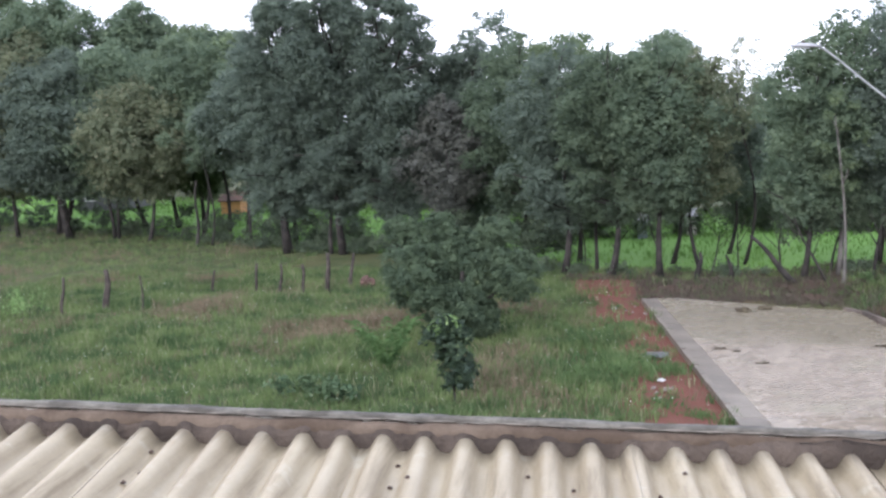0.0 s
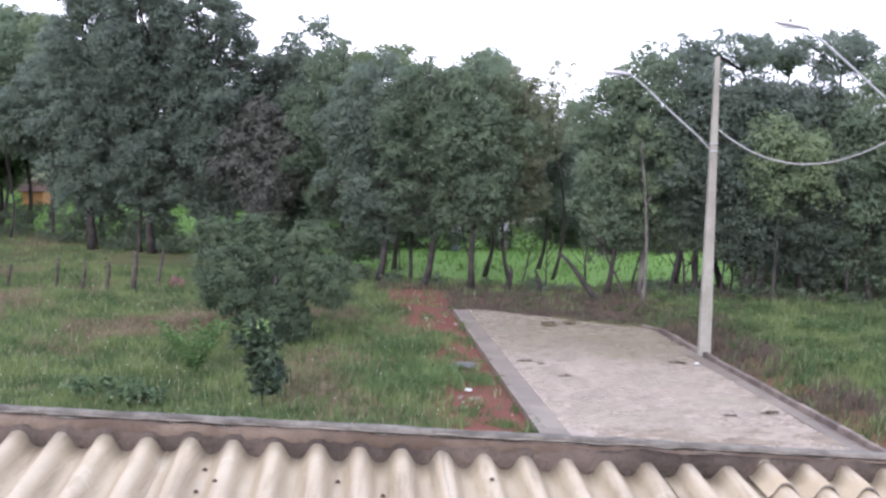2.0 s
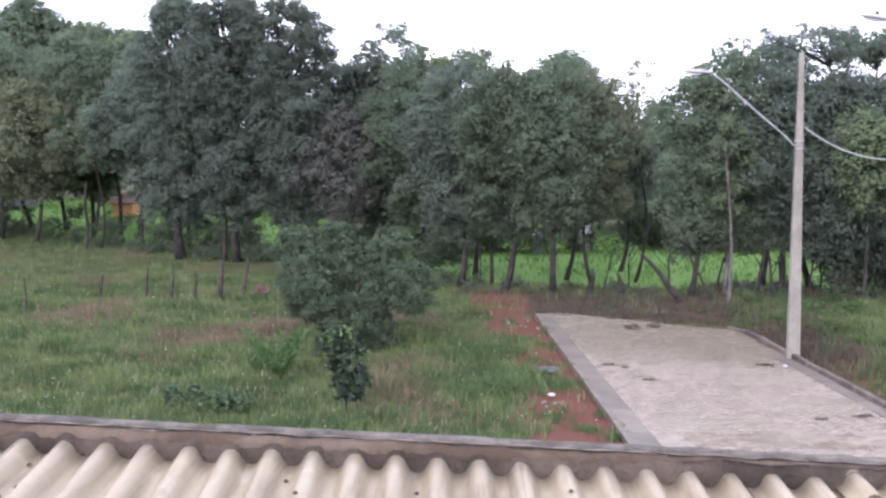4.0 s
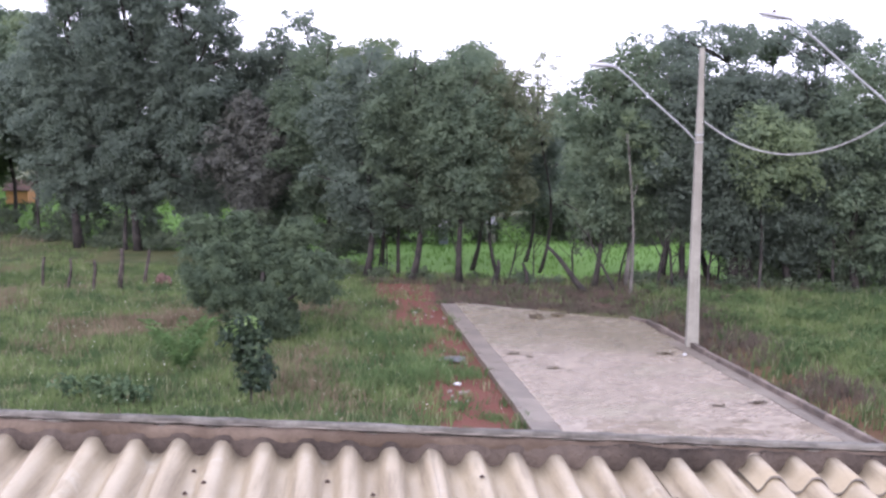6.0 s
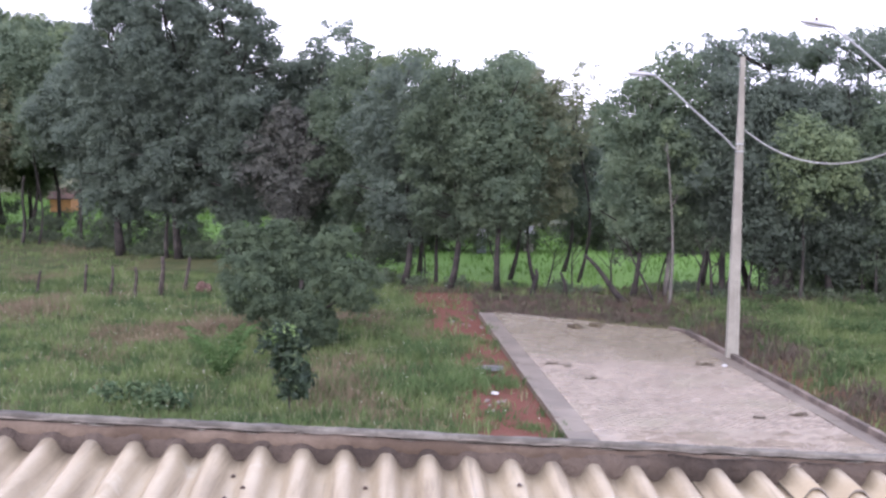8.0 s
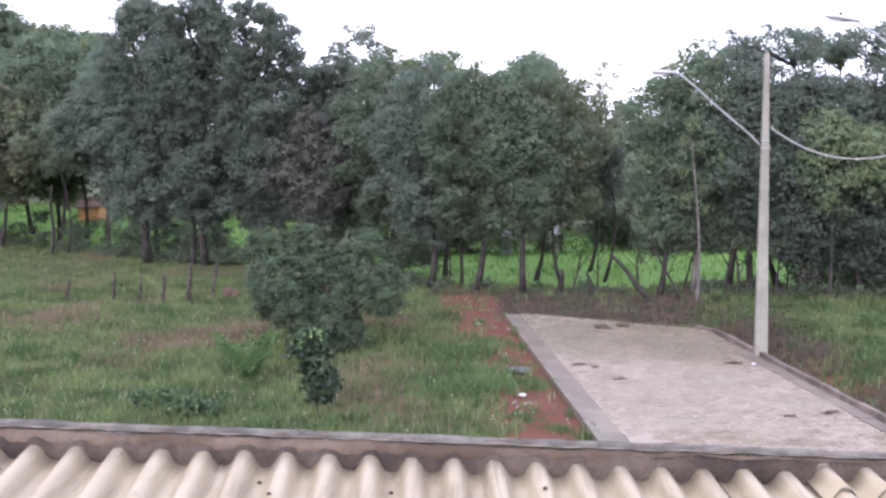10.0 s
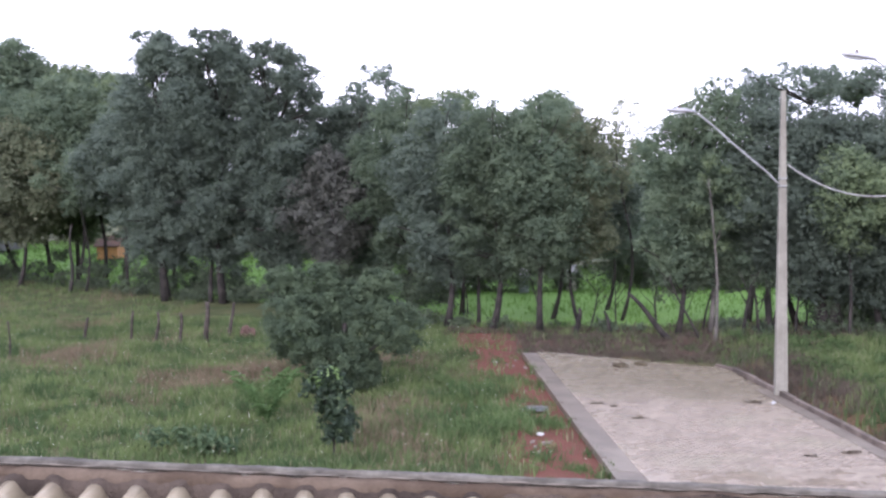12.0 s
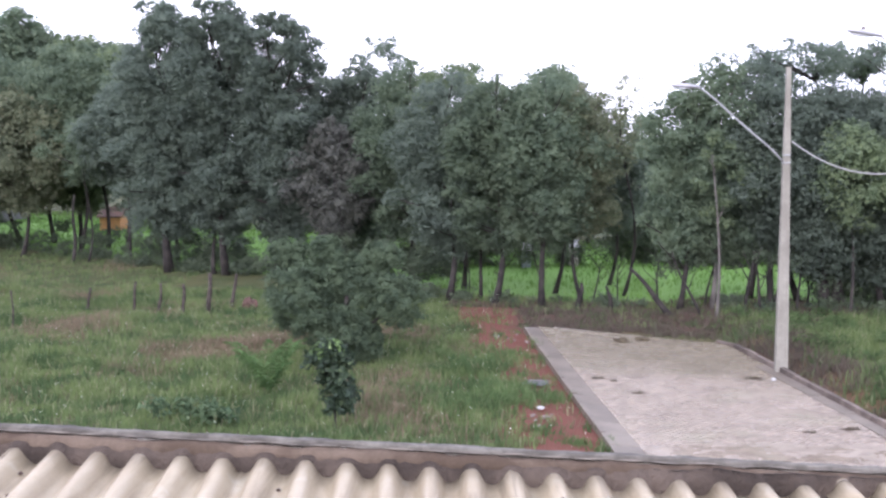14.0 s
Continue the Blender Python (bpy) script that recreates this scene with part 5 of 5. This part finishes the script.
bare_trunk(7.5, 42.7, (-1.7, 0.3, 1.9), 0.12, 1, "leaning dead trunk at the field edge", name="leaning_trunk")
bare_trunk(3.9, 44.4, (0.1, 0, 1.1), 0.12, 2, "short broken stump at the field edge", name="stump")
bare_trunk(5.2, 44.2, (-0.2, 0, 1.0), 0.09, 3, "short broken stump at the field edge", name="stump")
bare_trunk(8.6, 42.4, (-1.2, 0.2, 2.6), 0.05, 4, "thin leaning branch at the field edge")
bare_trunk(10.2, 42.4, (0.5, 0.2, 2.6), 0.07, 5, "thin dark trunk at the field edge")
bare_trunk(10.9, 42.4, (-0.3, 0.2, 2.6), 0.06, 6, "thin dark trunk at the field edge")
bare_trunk(12.3, 42.3, (0.2, 0.2, 3.0), 0.05, 7, "thin dark trunk at the field edge")
bare_trunk(17.0, 41.3, (0.2, 0.2, 3.0), 0.05, 8, "thin dark trunk at the field edge")
bare_trunk(-0.2, 47.5, (0.2, 0.2, 3.0), 0.09, 9, "thin dark trunk at the field edge")
twig = random.Random(77)
for i in range(12):
    x = -1.0 + 1.75 * i + twig.uniform(-0.5, 0.5)
    bare_trunk(x, field_edge(x) - twig.uniform(0.0, 0.8), (twig.uniform(-0.6, 0.6), 0.1, twig.uniform(1.5, 2.8)), twig.uniform(0.03, 0.055), 30 + i, "thin forked stem at the field edge")
bare_trunk(-14.5, 56.5, (0.3, 0.2, 3.0), 0.12, 10, "dark trunk at the field edge")
bare_trunk(-11.0, 55.5, (0.5, 0.2, 3.0), 0.12, 11, "dark trunk at the field edge")
bare_trunk(-24.3, 62.0, (0.2, 0.2, 4.0), 0.10, 12, "thin trunk at the meadow edge")
bare_trunk(-37.2, 71.0, (-0.3, 0.2, 4.5), 0.16, 13, "dark trunk at the meadow edge")


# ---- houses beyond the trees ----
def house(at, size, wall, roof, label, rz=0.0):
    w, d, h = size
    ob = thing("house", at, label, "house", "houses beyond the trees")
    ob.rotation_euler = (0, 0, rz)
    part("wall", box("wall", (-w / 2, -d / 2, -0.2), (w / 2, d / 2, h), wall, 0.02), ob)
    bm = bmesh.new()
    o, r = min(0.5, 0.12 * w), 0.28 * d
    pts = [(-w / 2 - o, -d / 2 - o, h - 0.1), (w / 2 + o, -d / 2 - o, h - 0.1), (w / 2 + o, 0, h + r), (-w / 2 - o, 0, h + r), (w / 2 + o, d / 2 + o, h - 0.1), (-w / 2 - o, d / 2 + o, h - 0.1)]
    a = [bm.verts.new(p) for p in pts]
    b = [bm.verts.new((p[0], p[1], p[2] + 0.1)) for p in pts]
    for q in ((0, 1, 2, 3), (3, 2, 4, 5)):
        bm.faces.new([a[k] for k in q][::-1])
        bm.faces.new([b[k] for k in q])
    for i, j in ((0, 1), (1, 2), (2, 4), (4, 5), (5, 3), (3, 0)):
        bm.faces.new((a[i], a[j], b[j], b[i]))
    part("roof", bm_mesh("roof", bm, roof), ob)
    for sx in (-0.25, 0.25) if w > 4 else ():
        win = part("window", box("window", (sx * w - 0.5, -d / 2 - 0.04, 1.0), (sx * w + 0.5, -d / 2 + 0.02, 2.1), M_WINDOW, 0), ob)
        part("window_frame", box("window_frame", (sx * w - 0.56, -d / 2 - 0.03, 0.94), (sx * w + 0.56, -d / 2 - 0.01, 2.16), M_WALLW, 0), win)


# all but the second are undersized stand-ins for wall patches between the trees
house((-30.4, 87.0, 0), (1.7, 2.4, 1.15), M_OCHRE, M_TILE, "undersized ochre painted house with a clay roof beyond the trees")
house((-46.0, 98.0, 0), (5.0, 6, 2.4), M_SLAB, M_ZINC, "white house with a pale sheet roof beyond the trees")
house((5.0, 60.6, 0), (0.5, 0.9, 1.1), M_WALLH, M_ZINC, "tiny stand-in for a white shed beyond the pasture")
house((2.3, 59.8, 0), (0.5, 1.0, 1.0), M_WALLB, M_ZINC, "tiny stand-in for a pale blue house beyond the pasture")


# ---- litter on the street and the bare earth ----
def lump(name, at, size, mat, seed, label, cat, flat=0.4, group="litter"):
    bm = bmesh.new()
    bmesh.ops.create_icosphere(bm, subdivisions=3, radius=1.0)
    for v in bm.verts:
        k = 1 + 0.5 * noise.noise(v.co * 1.7 + Vector((seed, 0, 0))) + 0.25 * noise.noise(v.co * 5 + Vector((0, seed, 0)))
        v.co = Vector((v.co.x * k * size, v.co.y * k * size * 0.8, (v.co.z * k + 0.6) * size * flat))
    ob = new(name, bm_mesh(name, bm, mat))
    ob.location = at
    ob.rotation_euler = (0, 0, seed * 1.3)
    tagged(ob, label, cat, group)


def wilted_weed(x, y, r, seed, tall=0.1, mat=None):
    rng = np.random.default_rng(seed)
    ob = thing("wilted_weed", (x, y, 0.02), "dark clump of wilted weeds lying on the street", "debris", "debris on the street")
    rows = [(rng.normal() * r * 0.5, rng.normal() * r * 0.25, tall * r, r * 0.5, r * 0.3, tall * r) for _ in range(5)]
    tagged(part("foliage", crown_mesh("foliage", rng, rows, 900, 0.09, 0.035, mat or M_CLOD), ob), kind="stuff")
    stem = bent(rng, (-r, 0, 0.01), (r, 0.05, 0.03), 5, 0.1)
    part("stem", tubes_mesh("stem", [(stem, np.linspace(0.012, 0.005, 5))], M_CLOD, 5), ob)


for i, (x, y, r) in enumerate([(3.24, 31.05, 0.2), (3.75, 30.7, 0.13), (4.35, 29.2, 0.2), (7.8, 31.04, 0.26), (8.75, 25.5, 0.26), (7.66, 25.2, 0.14)]):
    wilted_weed(x, y, r, 90 + i, 0.1, L_BROWN if i > 3 else None)
for i, (x, y, r) in enumerate([(4.72, 36.9, 0.27), (5.46, 37.2, 0.22)]):
    lump("earth_clod", (x, y, 0.02), r, M_CLOD, 40 + i, "dark lump of earth and weeds on the street", "clod", 0.38, "clods on the street")
lump("litter_bag", (1.45, 27.4, 0.03), 0.11, M_WHITE, 1, "white plastic bag lying on the red earth", "litter", 0.3)
lump("litter_bag", (0.42, 37.7, 0.05), 0.09, M_WHITE, 2, "white scrap lying on the red earth", "litter", 0.4)
lump("litter_bag", (8.34, 30.83, 0.04), 0.08, M_WHITE, 3, "white scrap beside the kerb", "litter", 0.5)
for i in range(9):
    rr = random.Random(i)
    lump("rubble_stone", (1.42 + rr.uniform(-0.3, 0.3), 26.2 + rr.uniform(-0.7, 0.7), 0.0), rr.uniform(0.03, 0.07), M_RUBBLE, 10 + i, "pale broken rubble stone on the red earth", "rubble", 0.7, "rubble")
for i in range(5):
    rr = random.Random(50 + i)
    lump("rubble_stone", (1.0 + rr.uniform(-0.4, 0.5), 37.6 + rr.uniform(-0.9, 0.9), 0.0), rr.uniform(0.03, 0.06), M_RUBBLE, 30 + i, "pale broken rubble stone on the red earth", "rubble", 0.7, "rubble")
lump("stone_slab", (1.45, 30.5, 0.0), 0.38, M_SLAB, 5, "flat grey slab lying in the grass", "slab", 0.12)
lump("termite_mound", (-9.74, 43.7, 0.0), 0.32, M_MOUND, 7, "low brown termite mound beside the fence posts", "mound", 1.1, "")
